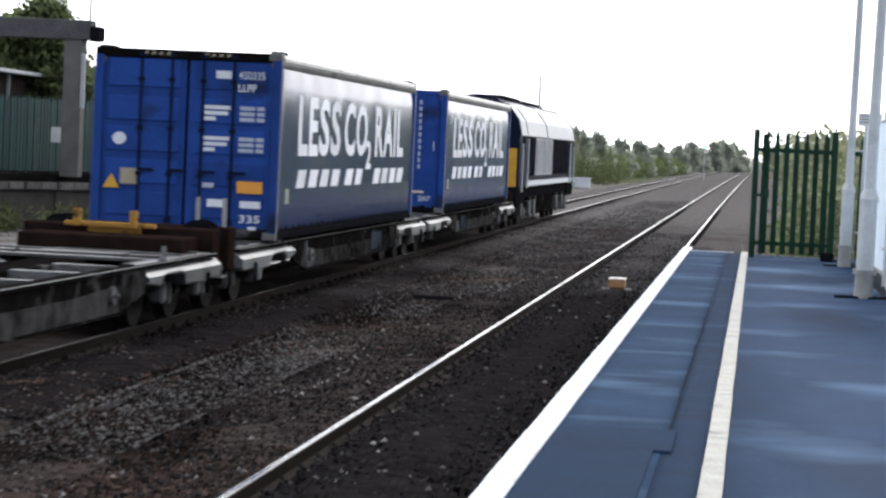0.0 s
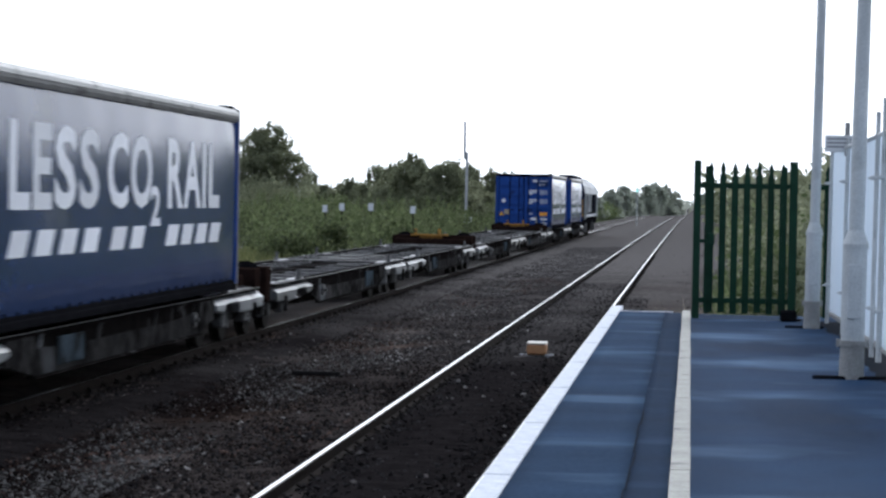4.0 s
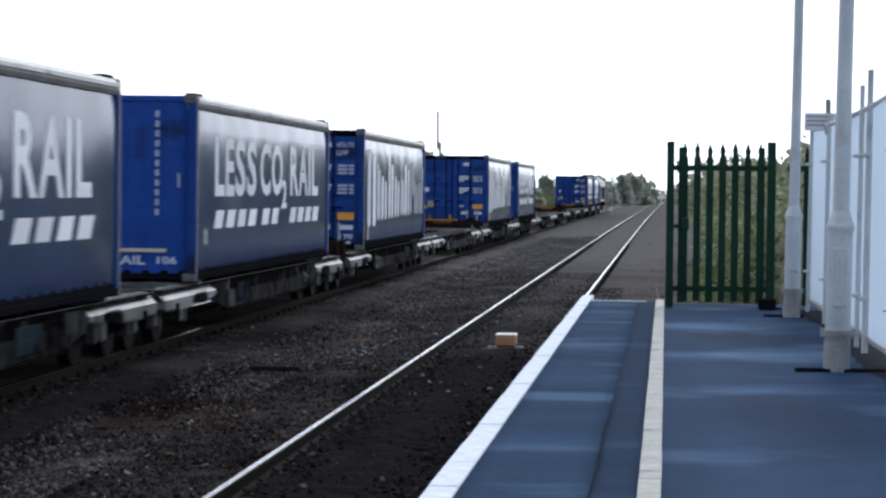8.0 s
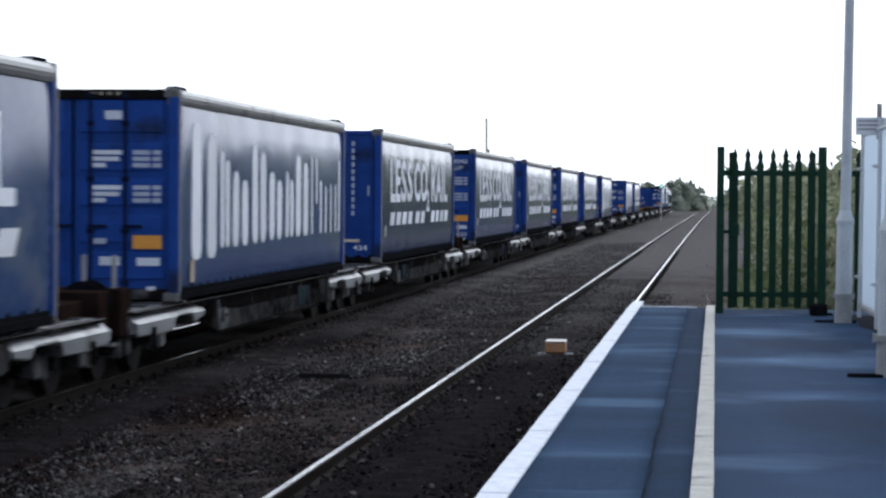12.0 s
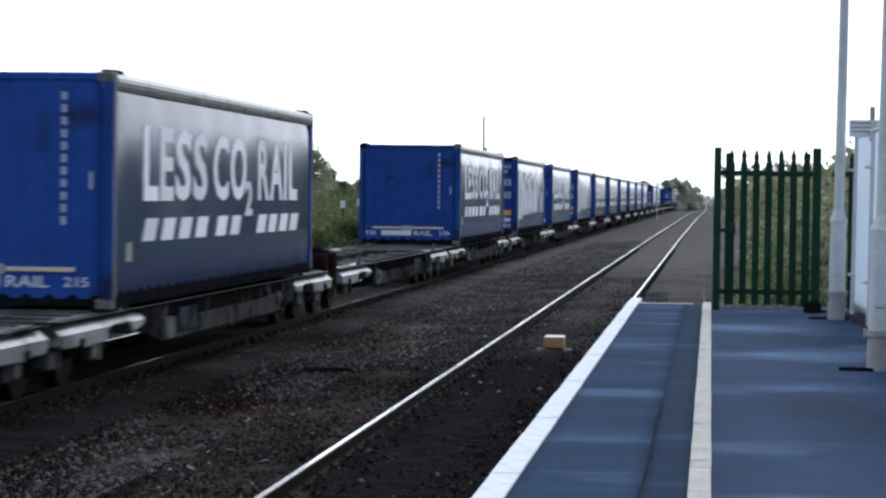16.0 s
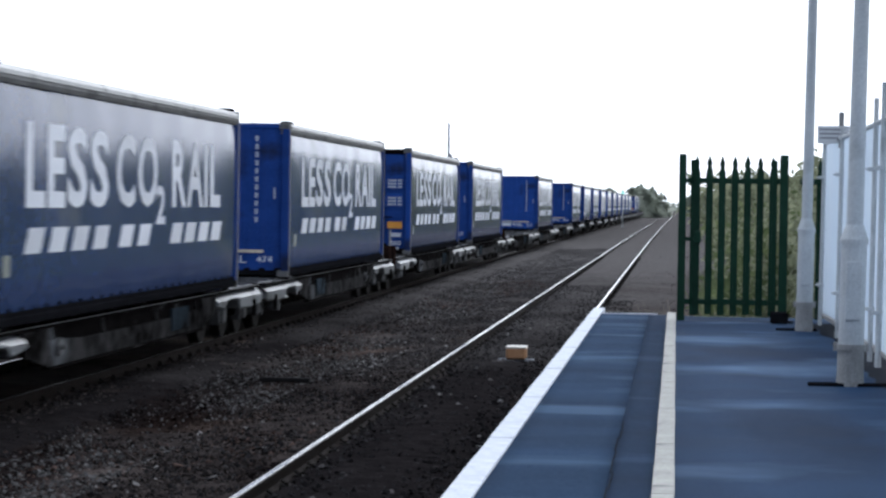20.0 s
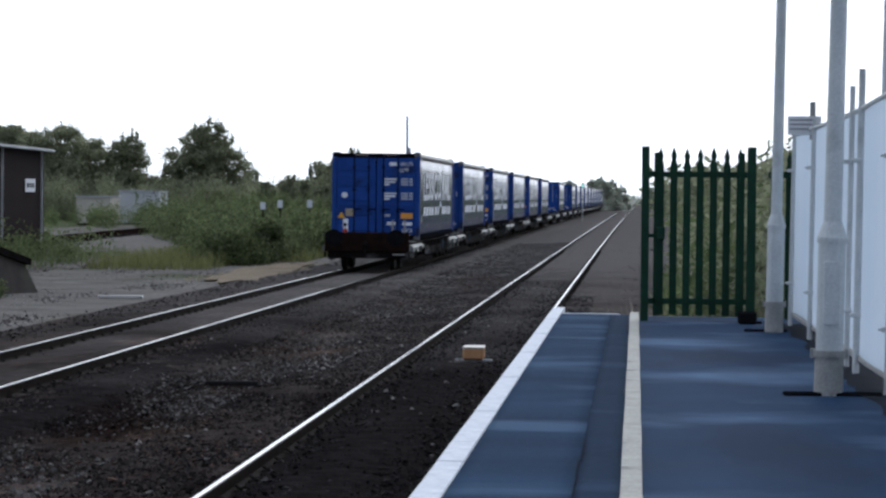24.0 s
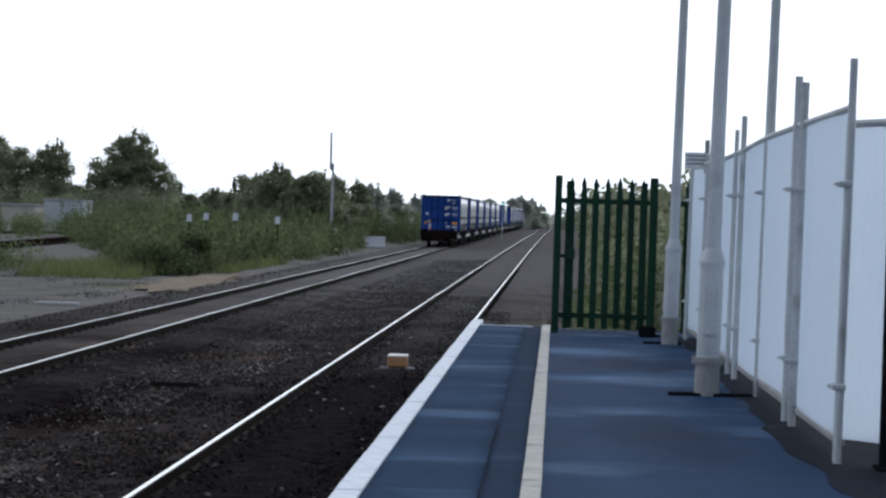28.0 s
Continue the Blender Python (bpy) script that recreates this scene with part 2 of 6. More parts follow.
def patchy(m, patches):
    """Lays broad blotches over a surface's colour: (colour factor, size per metre, threshold, offset)."""
    n, l = m.node_tree.nodes, m.node_tree.links
    p = n["Principled BSDF"]
    col = p.inputs["Base Color"].links[0].from_socket
    tc = n.new("ShaderNodeTexCoord")
    for tint, size, at, shift in patches:
        mp = n.new("ShaderNodeMapping")
        mp.inputs["Location"].default_value = (shift, shift * 2, 0)
        mp.inputs["Scale"].default_value = (1.0, 0.3, 1.0)
        l.new(tc.outputs["Object"], mp.inputs[0])
        nz = n.new("ShaderNodeTexNoise")
        nz.inputs["Scale"].default_value, nz.inputs["Detail"].default_value = size, 4
        l.new(mp.outputs[0], nz.inputs["Vector"])
        r = n.new("ShaderNodeValToRGB")
        r.color_ramp.elements[0].position, r.color_ramp.elements[1].position = at, at + 0.1
        l.new(nz.outputs[0], r.inputs[0])
        mul = n.new("ShaderNodeMix")
        mul.data_type, mul.blend_type = "RGBA", "MULTIPLY"
        l.new(r.outputs[0], mul.inputs[0])
        l.new(col, mul.inputs[6])
        mul.inputs[7].default_value = (*tint, 1)
        col = mul.outputs[2]
    l.new(col, p.inputs["Base Color"])
    return m


PATCHES = (((0.34, 0.32, 0.33), 0.55, 0.48, 3.0), ((1.2, 1.05, 0.95), 0.6, 0.54, 11.0), ((1.9, 1.85, 1.8), 0.7, 0.60, 23.0))
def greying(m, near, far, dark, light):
    """Turns a surface greyer along the line, from one place to another, with a ragged change; partly distance haze put
    into the colour.
    """
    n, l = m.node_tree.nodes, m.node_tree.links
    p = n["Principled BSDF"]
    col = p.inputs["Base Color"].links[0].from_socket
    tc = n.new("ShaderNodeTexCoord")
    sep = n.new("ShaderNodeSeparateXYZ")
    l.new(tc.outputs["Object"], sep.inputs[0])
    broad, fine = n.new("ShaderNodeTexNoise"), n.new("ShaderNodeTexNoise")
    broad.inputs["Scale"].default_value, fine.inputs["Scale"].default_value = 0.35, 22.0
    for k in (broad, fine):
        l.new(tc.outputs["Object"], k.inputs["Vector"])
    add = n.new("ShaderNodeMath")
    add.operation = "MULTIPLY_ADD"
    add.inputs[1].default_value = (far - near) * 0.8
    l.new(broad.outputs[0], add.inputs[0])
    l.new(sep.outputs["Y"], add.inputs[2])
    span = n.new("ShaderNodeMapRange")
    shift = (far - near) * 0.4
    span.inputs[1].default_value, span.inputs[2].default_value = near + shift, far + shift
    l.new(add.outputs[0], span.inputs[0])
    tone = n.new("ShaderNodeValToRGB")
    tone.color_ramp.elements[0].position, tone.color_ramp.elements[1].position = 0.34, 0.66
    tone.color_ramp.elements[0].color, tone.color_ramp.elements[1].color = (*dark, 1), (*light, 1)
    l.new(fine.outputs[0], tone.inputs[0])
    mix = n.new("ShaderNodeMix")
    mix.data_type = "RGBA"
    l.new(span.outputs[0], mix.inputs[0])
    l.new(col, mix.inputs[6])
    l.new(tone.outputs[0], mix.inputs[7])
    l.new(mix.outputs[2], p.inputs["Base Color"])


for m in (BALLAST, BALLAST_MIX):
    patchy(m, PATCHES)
# Far ballast goes grey, with distance haze painted in.
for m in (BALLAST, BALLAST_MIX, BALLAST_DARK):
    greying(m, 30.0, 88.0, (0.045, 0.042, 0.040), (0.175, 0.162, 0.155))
patchy(ASPHALT, (((0.70, 0.70, 0.72), 0.45, 0.53, 5.0),))


def leaf_mat(name, dark, light, leafy=True):
    m = bpy.data.materials.new(name)
    m.use_nodes = True
    n, l = m.node_tree.nodes, m.node_tree.links
    p = n["Principled BSDF"]
    g = n.new("ShaderNodeNewGeometry")
    r = n.new("ShaderNodeValToRGB")
    r.color_ramp.elements[0].color, r.color_ramp.elements[1].color = (*dark, 1), (*light, 1)
    l.new(g.outputs["Random Per Island"], r.inputs[0])
    l.new(r.outputs[0], p.inputs["Base Color"])
    p.inputs["Roughness"].default_value = 0.6 if leafy else 0.95
    p.inputs["Specular IOR Level"].default_value = 0.1 if leafy else 0.0
    if leafy:
        thin(n, l, p, r.outputs[0], 0.55)
    return m


LEAF = leaf_mat("leaves_mid_green", (0.075, 0.10, 0.042), (0.19, 0.225, 0.105))
LEAF_DARK = leaf_mat("leaves_dark_green", (0.15, 0.165, 0.10), (0.33, 0.345, 0.22))
SCRUB = leaf_mat("scrub_leaves", (0.045, 0.060, 0.026), (0.155, 0.18, 0.085))
LEAF_PALE = leaf_mat("leaves_pale_green", (0.105, 0.115, 0.045), (0.225, 0.235, 0.10))
# Paler leaves for far trees: distance haze put into the colour.
LEAF_HAZED = leaf_mat("leaves_hazed_grey_green", (0.33, 0.36, 0.29), (0.49, 0.51, 0.43))
SCRUB_DEEP = leaf_mat("deep_scrub_leaves", (0.030, 0.042, 0.018), (0.105, 0.125, 0.055))
STRAW = leaf_mat("dry_grass", (0.24, 0.21, 0.14), (0.48, 0.43, 0.33))

RAIL_Z, GROUND_Z = -0.99, -1.27
NEAR_X, FAR_X = -2.455, -8.03


def bend(y):
    """Sideways shift of both tracks, which swing very gently to the right far ahead."""
    if y < 60:
        return 0.0
    if y < 400:
        return (y - 60) ** 2 / 200000
    return 340 ** 2 / 200000 + (y - 400) * 680 / 200000


def bend_turn(y):
    return -math.atan(0.0 if y < 60 else 2 * (min(y, 400) - 60) / 200000)


# ---- mesh helpers ----
def mesh_of(bm, name, material):
    me = bpy.data.meshes.new(name)
    bm.to_mesh(me)
    bm.free()
    for m in (material if isinstance(material, (list, tuple)) else [material]):
        me.materials.append(m)
    return me


def part(name, bm, material, parent=None, label="", at=None):
    me = bm if isinstance(bm, bpy.types.Mesh) else mesh_of(bm, name, material)
    ob = new(name, me)
    if parent is not None:
        ob.parent = parent
    if at is not None:
        ob.matrix_basis = at if isinstance(at, Matrix) else Matrix.Translation(at)
    if label:
        tagged(ob, label)
    return ob


def box(bm, x0, x1, y0, y1, z0, z1, bevel=0.0, mi=0):
    ret = bmesh.ops.create_cube(bm, size=1.0, matrix=Matrix.Translation(((x0 + x1) / 2, (y0 + y1) / 2, (z0 + z1) / 2)) @ Matrix.Diagonal((x1 - x0, y1 - y0, z1 - z0, 1)))
    vs = ret["verts"]
    faces = {f for v in vs for f in v.link_faces}
    if bevel:
        out = bmesh.ops.bevel(bm, geom=list({e for v in vs for e in v.link_edges}), offset=bevel, segments=1, affect="EDGES")
        faces = set(out["faces"]) | {f for f in faces if f.is_valid}
    for f in faces:
        if f.is_valid:
            f.material_index = mi
    return bm


def boxes(*specs, bevel=0.0):
    bm = bmesh.new()
    for s in specs:
        box(bm, *s[:6], bevel=bevel, mi=s[6] if len(s) > 6 else 0)
    return bm


def rod(bm, a, b, r0, r1=None, seg=10, mi=0):
    a, b = Vector(a), Vector(b)
    d = b - a
    m = Matrix.Translation((a + b) / 2) @ d.to_track_quat("Z", "Y").to_matrix().to_4x4()
    ret = bmesh.ops.create_cone(bm, cap_ends=True, segments=seg, radius1=r0, radius2=r0 if r1 is None else r1, depth=d.length, matrix=m)
    for f in {f for v in ret["verts"] for f in v.link_faces}:
        f.material_index = mi
    return bm


def prism(bm, pts, axis, a, b, mi=0):
    """Extrudes a closed outline along an axis (0 x, 1 y, 2 z) from a to b."""
    def at(p, d):
        v = list(p)
        v.insert(axis, d)
        return bm.verts.new(v)
    lo, hi = [at(p, a) for p in pts], [at(p, b) for p in pts]
    fs = [bm.faces.new(lo), bm.faces.new(list(reversed(hi)))]
    for i in range(len(pts)):
        j = (i + 1) % len(pts)
        fs.append(bm.faces.new((lo[j], lo[i], hi[i], hi[j])))
    for f in fs:
        f.material_index = mi
    bmesh.ops.recalc_face_normals(bm, faces=fs)
    return bm


def empty(name, at=None):
    ob = new(name)
    ob.empty_display_size = 0.2
    if at is not None:
        ob.matrix_basis = at if isinstance(at, Matrix) else Matrix.Translation(at)
    return ob


def text_mesh(s, size, width=1.0, heavy=0.0, depth=0.0015):
    """Lettering as a mesh in the xy plane, its lower left corner at the origin, width: sideways squeeze."""
    cu = bpy.data.curves.new("lettering", "FONT")
    cu.body, cu.size, cu.offset, cu.extrude = s, size, heavy, depth
    cu.resolution_u = 3
    ob = bpy.data.objects.new("lettering", cu)
    scene.collection.objects.link(ob)
    me = bpy.data.meshes.new_from_object(ob.evaluated_get(bpy.context.evaluated_depsgraph_get()))
    bpy.data.objects.remove(ob)
    bpy.data.curves.remove(cu)
    x0 = min(v.co.x for v in me.vertices)
    y0 = min(v.co.y for v in me.vertices)
    for v in me.vertices:
        v.co.x, v.co.y = (v.co.x - x0) * width, v.co.y - y0
    return me


def fit_text(s, w, h, heavy=0.0):
    me = text_mesh(s, 1.0, 1.0, heavy)
    x1, y1 = max(v.co.x for v in me.vertices), max(v.co.y for v in me.vertices)
    for v in me.vertices:
        v.co.x, v.co.y = v.co.x * w / x1, v.co.y * h / y1
    me.materials.clear()
    me.materials.append(LETTER)
    return me

# ---- ground and tracks ----
def strip(name, xs, ys, z, material, uneven=0.0, seed=0, cap=None):
    """A sheet along the line, following its curve; xs across, ys along, z one height for each of xs."""
    rnd = random.Random(seed)
    verts, faces = [], []
    for y in ys:
        b = bend(y)
        for i, x in enumerate(xs):
            k = 0.0 if i in (0, len(xs) - 1) else uneven
            verts.append((x + b, y, z[i] + k * (noise.noise((x * 0.9, y * 0.5, seed)) + 0.6 * rnd.uniform(-1, 1))))
    w = len(xs)
    for j in range(len(ys) - 1):
        for i in range(w - 1):
            a = j * w + i
            faces.append((a, a + 1, a + w + 1, a + w))
    me = bpy.data.meshes.new(name)
    me.from_pydata(verts, [], faces)
    me.materials.append(material)
    for p in me.polygons:
        p.use_smooth = True
    return tagged(new(name, me), kind="structure")


def ramp(a, b, n):
    return [a + (b - a) * i / n for i in range(n + 1)]


far_ys = ramp(-700, -20, 40) + ramp(-19, 5, 24) + ramp(5.3, 70, 215) + ramp(71, 200, 130) + ramp(205, 420, 43) + ramp(440, 1000, 28)
sheet = bpy.data.meshes.new("ground")
sheet.from_pydata([(-3000, -3000, GROUND_Z), (3000, -3000, GROUND_Z), (3000, 4000, GROUND_Z), (-3000, 4000, GROUND_Z)], [], [(0, 1, 2, 3)])
sheet.materials.append(GROUND)
tagged(new("ground", sheet), "flat rough ground with weeds and bare earth", "ground", kind="structure")

bx = ramp(-11.2, -9.6, 4) + ramp(-9.3, -6.7, 6) + ramp(-6.4, -4.1, 7) + ramp(-3.8, -0.9, 8)
bz = [-1.23, -1.2, -1.17, -1.15, -1.14] + [-1.12] * 7 + [-1.14, -1.17, -1.2, -1.2, -1.2, -1.19, -1.16, -1.14] + [-1.12] * 9
bz = bz[:len(bx)]
tagged(strip("ballast_bed", bx, far_ys, bz, BALLAST, 0.035, 3), "brown stone ballast, hazed greyer further off, under both tracks", "ballast")
tagged(strip("four_foot", ramp(NEAR_X - 0.70, NEAR_X + 0.70, 5), far_ys, [-1.115, -1.085, -1.07, -1.07, -1.085, -1.115], BALLAST_DARK, 0.012, 8), "oil-darkened ballast between the near rails", "ballast")
tagged(strip("ballast_shoulder", ramp(-0.9, 3.2, 6), [y for y in far_ys if y > 27.55], [-1.12, -1.13, -1.15, -1.18, -1.2, -1.22, -1.24], BALLAST, 0.03, 4), "gritty brown shoulder of the line past the platform", "ballast")
tagged(strip("four_foot", ramp(FAR_X - 0.70, FAR_X + 0.70, 5), far_ys, [-1.115, -1.09, -1.08, -1.08, -1.09, -1.115], BALLAST_MIX, 0.012, 18), "ballast between the far rails, hazed greyer further off", "ballast")
# A dark band of its own, deepened to stand in for the train's shade.
tagged(strip("six_foot_edge", ramp(FAR_X + 0.85, FAR_X + 2.0, 5), far_ys, [-1.13, -1.105, -1.10, -1.105, -1.12, -1.17], BALLAST_DARK, 0.02, 19), "dark ballast beside the far rail, deepened for the train's shade", "ballast")
tagged(strip("cess_yard", ramp(-40, -10.9, 14), ramp(20, 215, 60), [GROUND_Z + 0.02] * 15, GRIT, 0.03, 9), "bare grey gravel yard beside the line", "gravel")

RAIL_EDGE = mat("dull_rail_shoulder", (0.035, 0.032, 0.03), (0.10, 0.095, 0.09), 0.5, 4, 60, 0.1, metal=0.3, stretch=(1, 0.1, 1))
RAIL_PROFILE = [(-0.07, -0.155), (0.07, -0.155), (0.07, -0.14), (0.012, -0.115), (0.012, -0.045), (0.036, -0.035), (0.036, -0.008), (0.030, -0.002), (0.019, 0.0), (-0.019, 0.0), (-0.030, -0.002), (-0.036, -0.008), (-0.036, -0.035), (-0.012, -0.045), (-0.012, -0.115), (-0.07, -0.14)]


def rail_mesh(x):
    ys = [-700, -300, -100, -20, 40, 90, 133] + ramp(140, 330, 38) + ramp(345, 1000, 30)
    verts, faces = [], []
    n = len(RAIL_PROFILE)
    for y in ys:
        for px, pz in RAIL_PROFILE:
            verts.append((x + bend(y) + px, y, RAIL_Z + pz))
    for j in range(len(ys) - 1):
        for i in range(n):
            k = (i + 1) % n
            faces.append((j * n + i, j * n + k, (j + 1) * n + k, (j + 1) * n + i))
    me = bpy.data.meshes.new("rail")
    me.from_pydata(verts, [], faces)
    me.materials.append(RAIL_SIDE)
    me.materials.append(RAIL_TOP)
    me.materials.append(RAIL_EDGE)
    for f in me.polygons:
        if f.index % n in (7, 8, 9):
            f.material_index = 1 if f.index % n == 8 else 2
    return me


def track(x, label, first, count, pitch=0.71):
    t = tagged(empty("railway_track"), label, "railway track", kind="structure")
    for dx in (-0.78, 0.795):
        part("rail", rail_mesh(x + dx), None, t, "rusty steel rail with a polished head")
    sl = mesh_of(boxes((-1.25, 1.25, -0.125, 0.125, -0.075, 0.075), bevel=0.02), "sleeper", SLEEPER)
    for i in range(count):
        y = first + i * pitch
        part("sleeper", sl, None, t, at=pose(x + bend(y), y, RAIL_Z - 0.155 - 0.072, 0, 0, math.degrees(bend_turn(y))))
    bm = bmesh.new()
    for i in range(150):
        y = first + i * pitch
        for dx in (-0.78, 0.78):
            for s in (-1, 1):
                c = x + dx + s * 0.1
                box(bm, c - 0.045, c + 0.045, y - 0.06, y + 0.06, RAIL_Z - 0.15, RAIL_Z - 0.105, 0.015)
                rod(bm, (c + 0.02 * s, y - 0.05, RAIL_Z - 0.10), (c - 0.04 * s, y + 0.05, RAIL_Z - 0.085), 0.014, seg=5)
    tagged(part("rail_clip", bm, CLIP, t), "rusted spring rail clips", kind="stuff")
    return t


track(NEAR_X, "straight railway track beside the platform, half-buried sleepers", 2.0, 260)
track(FAR_X, "railway track carrying the freight train", 14.0, 240)


def stones(name, n, x0, x1, y0, y1, z, lo, hi, material, seed, label, power=1.6, clumps=0):
    rnd = np.random.RandomState(seed)
    octa = np.array([(1, 0, 0), (-1, 0, 0), (0, 1, 0), (0, -1, 0), (0, 0, 1), (0, 0, -1)], float)
    tri = np.array([(0, 2, 4), (2, 1, 4), (1, 3, 4), (3, 0, 4), (2, 0, 5), (1, 2, 5), (3, 1, 5), (0, 3, 5)])
    u = rnd.rand(n) ** power
    c = np.stack([x0 + (x1 - x0) * rnd.rand(n), y0 + (y1 - y0) * u, np.zeros(n)], 1)
    if clumps:
        k = rnd.randint(0, clumps, n)
        mid = np.stack([x0 + (x1 - x0) * rnd.rand(clumps), y0 + (y1 - y0) * rnd.rand(clumps) ** power], 1)
        c[:, 0] = np.clip(mid[k, 0] + 0.35 * rnd.randn(n), x0, x1)
        c[:, 1] = np.maximum(mid[k, 1] + 1.3 * rnd.randn(n), y0)
    c[:, 2] = z if z is not None else np.interp(c[:, 0], bx, bz) + 0.012
    s = lo + (hi - lo) * rnd.rand(n) ** 3
    v = octa[None] * s[:, None, None] * (0.6 + 0.6 * rnd.rand(n, 6, 1)) * np.array([1, 1, 0.7]) + 0.25 * s[:, None, None] * rnd.randn(n, 6, 3)
    a = rnd.rand(n) * 6.28
    ca, sa = np.cos(a)[:, None], np.sin(a)[:, None]
    v = np.stack([v[..., 0] * ca - v[..., 1] * sa, v[..., 0] * sa + v[..., 1] * ca, v[..., 2]], -1) + c[:, None]
    f = tri[None] + 6 * np.arange(n)[:, None, None]
    me = bpy.data.meshes.new(name)
    me.from_pydata(v.reshape(-1, 3).tolist(), [], f.reshape(-1, 3).tolist())
    me.materials.append(material)
    return tagged(new(name, me), label, "stones", kind="stuff")


STONE_MIX = leaf_mat("mixed_ballast_stones", (0.010, 0.0088, 0.0082), (0.085, 0.070, 0.063), False)
STONE_PALE = leaf_mat("pale_ballast_stones", (0.09, 0.083, 0.078), (0.33, 0.31, 0.29), False)
STONE_DARK = leaf_mat("dark_ballast_stones", (0.006, 0.0056, 0.0058), (0.040, 0.037, 0.037), False)
patchy(STONE_MIX, PATCHES)
# The same painted-in haze on stones further off.
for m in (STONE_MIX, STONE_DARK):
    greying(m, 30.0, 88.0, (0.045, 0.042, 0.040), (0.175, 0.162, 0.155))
patchy(STONE_PALE, PATCHES[:1])
stones("ballast_stones", 52000, -7.1, -3.35, 2, 130, None, 0.012, 0.045, STONE_MIX, 1, "loose brown ballast stones between the tracks")
stones("pale_stones", 4200, -6.6, -4.2, 4, 75, None, 0.008, 0.034, STONE_PALE, 2, "pale ballast stones lying in clusters", 1.5, 22)
stones("pale_stones", 700, -6.9, -3.5, 9, 90, None, 0.012, 0.045, STONE_PALE, 3, "scattered pale ballast stones")
stones("ballast_stones", 9000, FAR_X + 0.95, FAR_X + 2.1, 12, 110, None, 0.012, 0.04, STONE_DARK, 37, "dark ballast stones beside the far rail")
stones("ballast_stones", 17000, -4.8, -3.3, 2, 100, None, 0.012, 0.036, STONE_DARK, 38, "dark ballast stones beside the near rail")
stones("ballast_grit", 30000, -6.9, -3.35, 2, 80, None, 0.006, 0.018, STONE_MIX, 39, "fine brown ballast chippings")
STONE_RED = leaf_mat("reddish_ballast_stones", (0.030, 0.020, 0.016), (0.115, 0.078, 0.064), False)
STONE_GREY = leaf_mat("grey_ballast_stones", (0.025, 0.0235, 0.022), (0.15, 0.142, 0.134), False)
stones("grey_stones", 15000, -5.9, -4.75, 3, 70, None, 0.010, 0.038, STONE_GREY, 47, "band of greyer stones along the middle of the ballast", 1.5, 46)
stones("reddish_stones", 3200, -6.4, -3.6, 16, 80, None, 0.012, 0.04, STONE_RED, 4, "rust-reddened ballast stones in patches", 1.4, 14)
stones("four_foot_stones", 10000, NEAR_X - 0.66, NEAR_X + 0.66, 2, 70, -1.075, 0.012, 0.04, STONE_DARK, 5, "dark ballast stones between the rails")
stones("four_foot_stones", 5600, NEAR_X + 0.85, -0.98, 1, 60, -1.11, 0.012, 0.045, STONE_DARK, 6, "dark ballast stones against the platform wall")
stones("pale_stones", 160, -3.1, -1.0, 9, 50, -1.075, 0.015, 0.045, STONE_PALE, 12, "few pale stones lying in the near track")
stones("ballast_stones", 7000, -10.8, -8.9, 15, 130, -1.15, 0.015, 0.05, STONE_MIX, 7, "loose ballast stones on the far shoulder")
stones("ballast_stones", 5000, -8.6, -7.4, 15, 120, -1.12, 0.015, 0.045, STONE_MIX, 17, "ballast stones between the far rails")
stones("pale_stones", 500, -1.0, 0.9, 104, 126, -1.17, 0.03, 0.09, STONE_PALE, 44, "pale stones scattered on the shoulder of the line", 1.0, 7)
stones("pale_stones", 60, -2.62, -1.95, 35.2, 36.0, -1.06, 0.02, 0.05, STONE_PALE, 45, "pale chippings round the track magnet", 1.0)
stones("yard_gravel", 7000, -20, -11.2, 46, 100, GROUND_Z + 0.03, 0.012, 0.05, STONE_PALE, 46, "loose gravel on the bare yard", 1.2, 60)
stones("ballast_stones", 3500, -0.9, 2.6, 29, 90, -1.14, 0.015, 0.05, STONE_MIX, 27, "loose stones past the platform end")

# ---- platform ----
EDGE, END = -0.955, 27.45
plat = bmesh.new()
box(plat, EDGE + 0.02, 12, -45, END, -1.3, -0.12)
tagged(part("platform", plat, mat("platform_wall", (0.05, 0.045, 0.042), (0.13, 0.12, 0.11), 0.85, 4, 40, 0.4)), "low brick platform with asphalt surface", "platform", kind="structure")


def slab(name, x0, x1, y0, y1, z0, z1, material, label, wave=0.0, nx=6, ny=80):
    bm = bmesh.new()
    g = [[bm.verts.new((x0 + (x1 - x0) * i / nx, y0 + (y1 - y0) * j / ny, z1 + (wave * noise.noise((x0 + (x1 - x0) * i / nx, (y0 + (y1 - y0) * j / ny) * 0.8, 2)) if 0 < i < nx and 0 < j < ny else 0))) for i in range(nx + 1)] for j in range(ny + 1)]
    for j in range(ny):
        for i in range(nx):
            bm.faces.new((g[j][i], g[j][i + 1], g[j + 1][i + 1], g[j + 1][i]))
    bot = [bm.verts.new(c) for c in ((x0, y0, z0), (x1, y0, z0), (x1, y1, z0), (x0, y1, z0))]
    bm.faces.new([g[0][i] for i in range(nx, -1, -1)] + [bot[0], bot[1]])
    bm.faces.new([g[ny][i] for i in range(nx + 1)] + [bot[2], bot[3]])
    bm.faces.new([g[j][0] for j in range(ny + 1)] + [bot[3], bot[0]])
    bm.faces.new([g[j][nx] for j in range(ny, -1, -1)] + [bot[1], bot[2]])
    for f in bm.faces[:nx * ny]:
        f.smooth = True
    return tagged(part(name, bm, material), label, "paving", kind="structure")


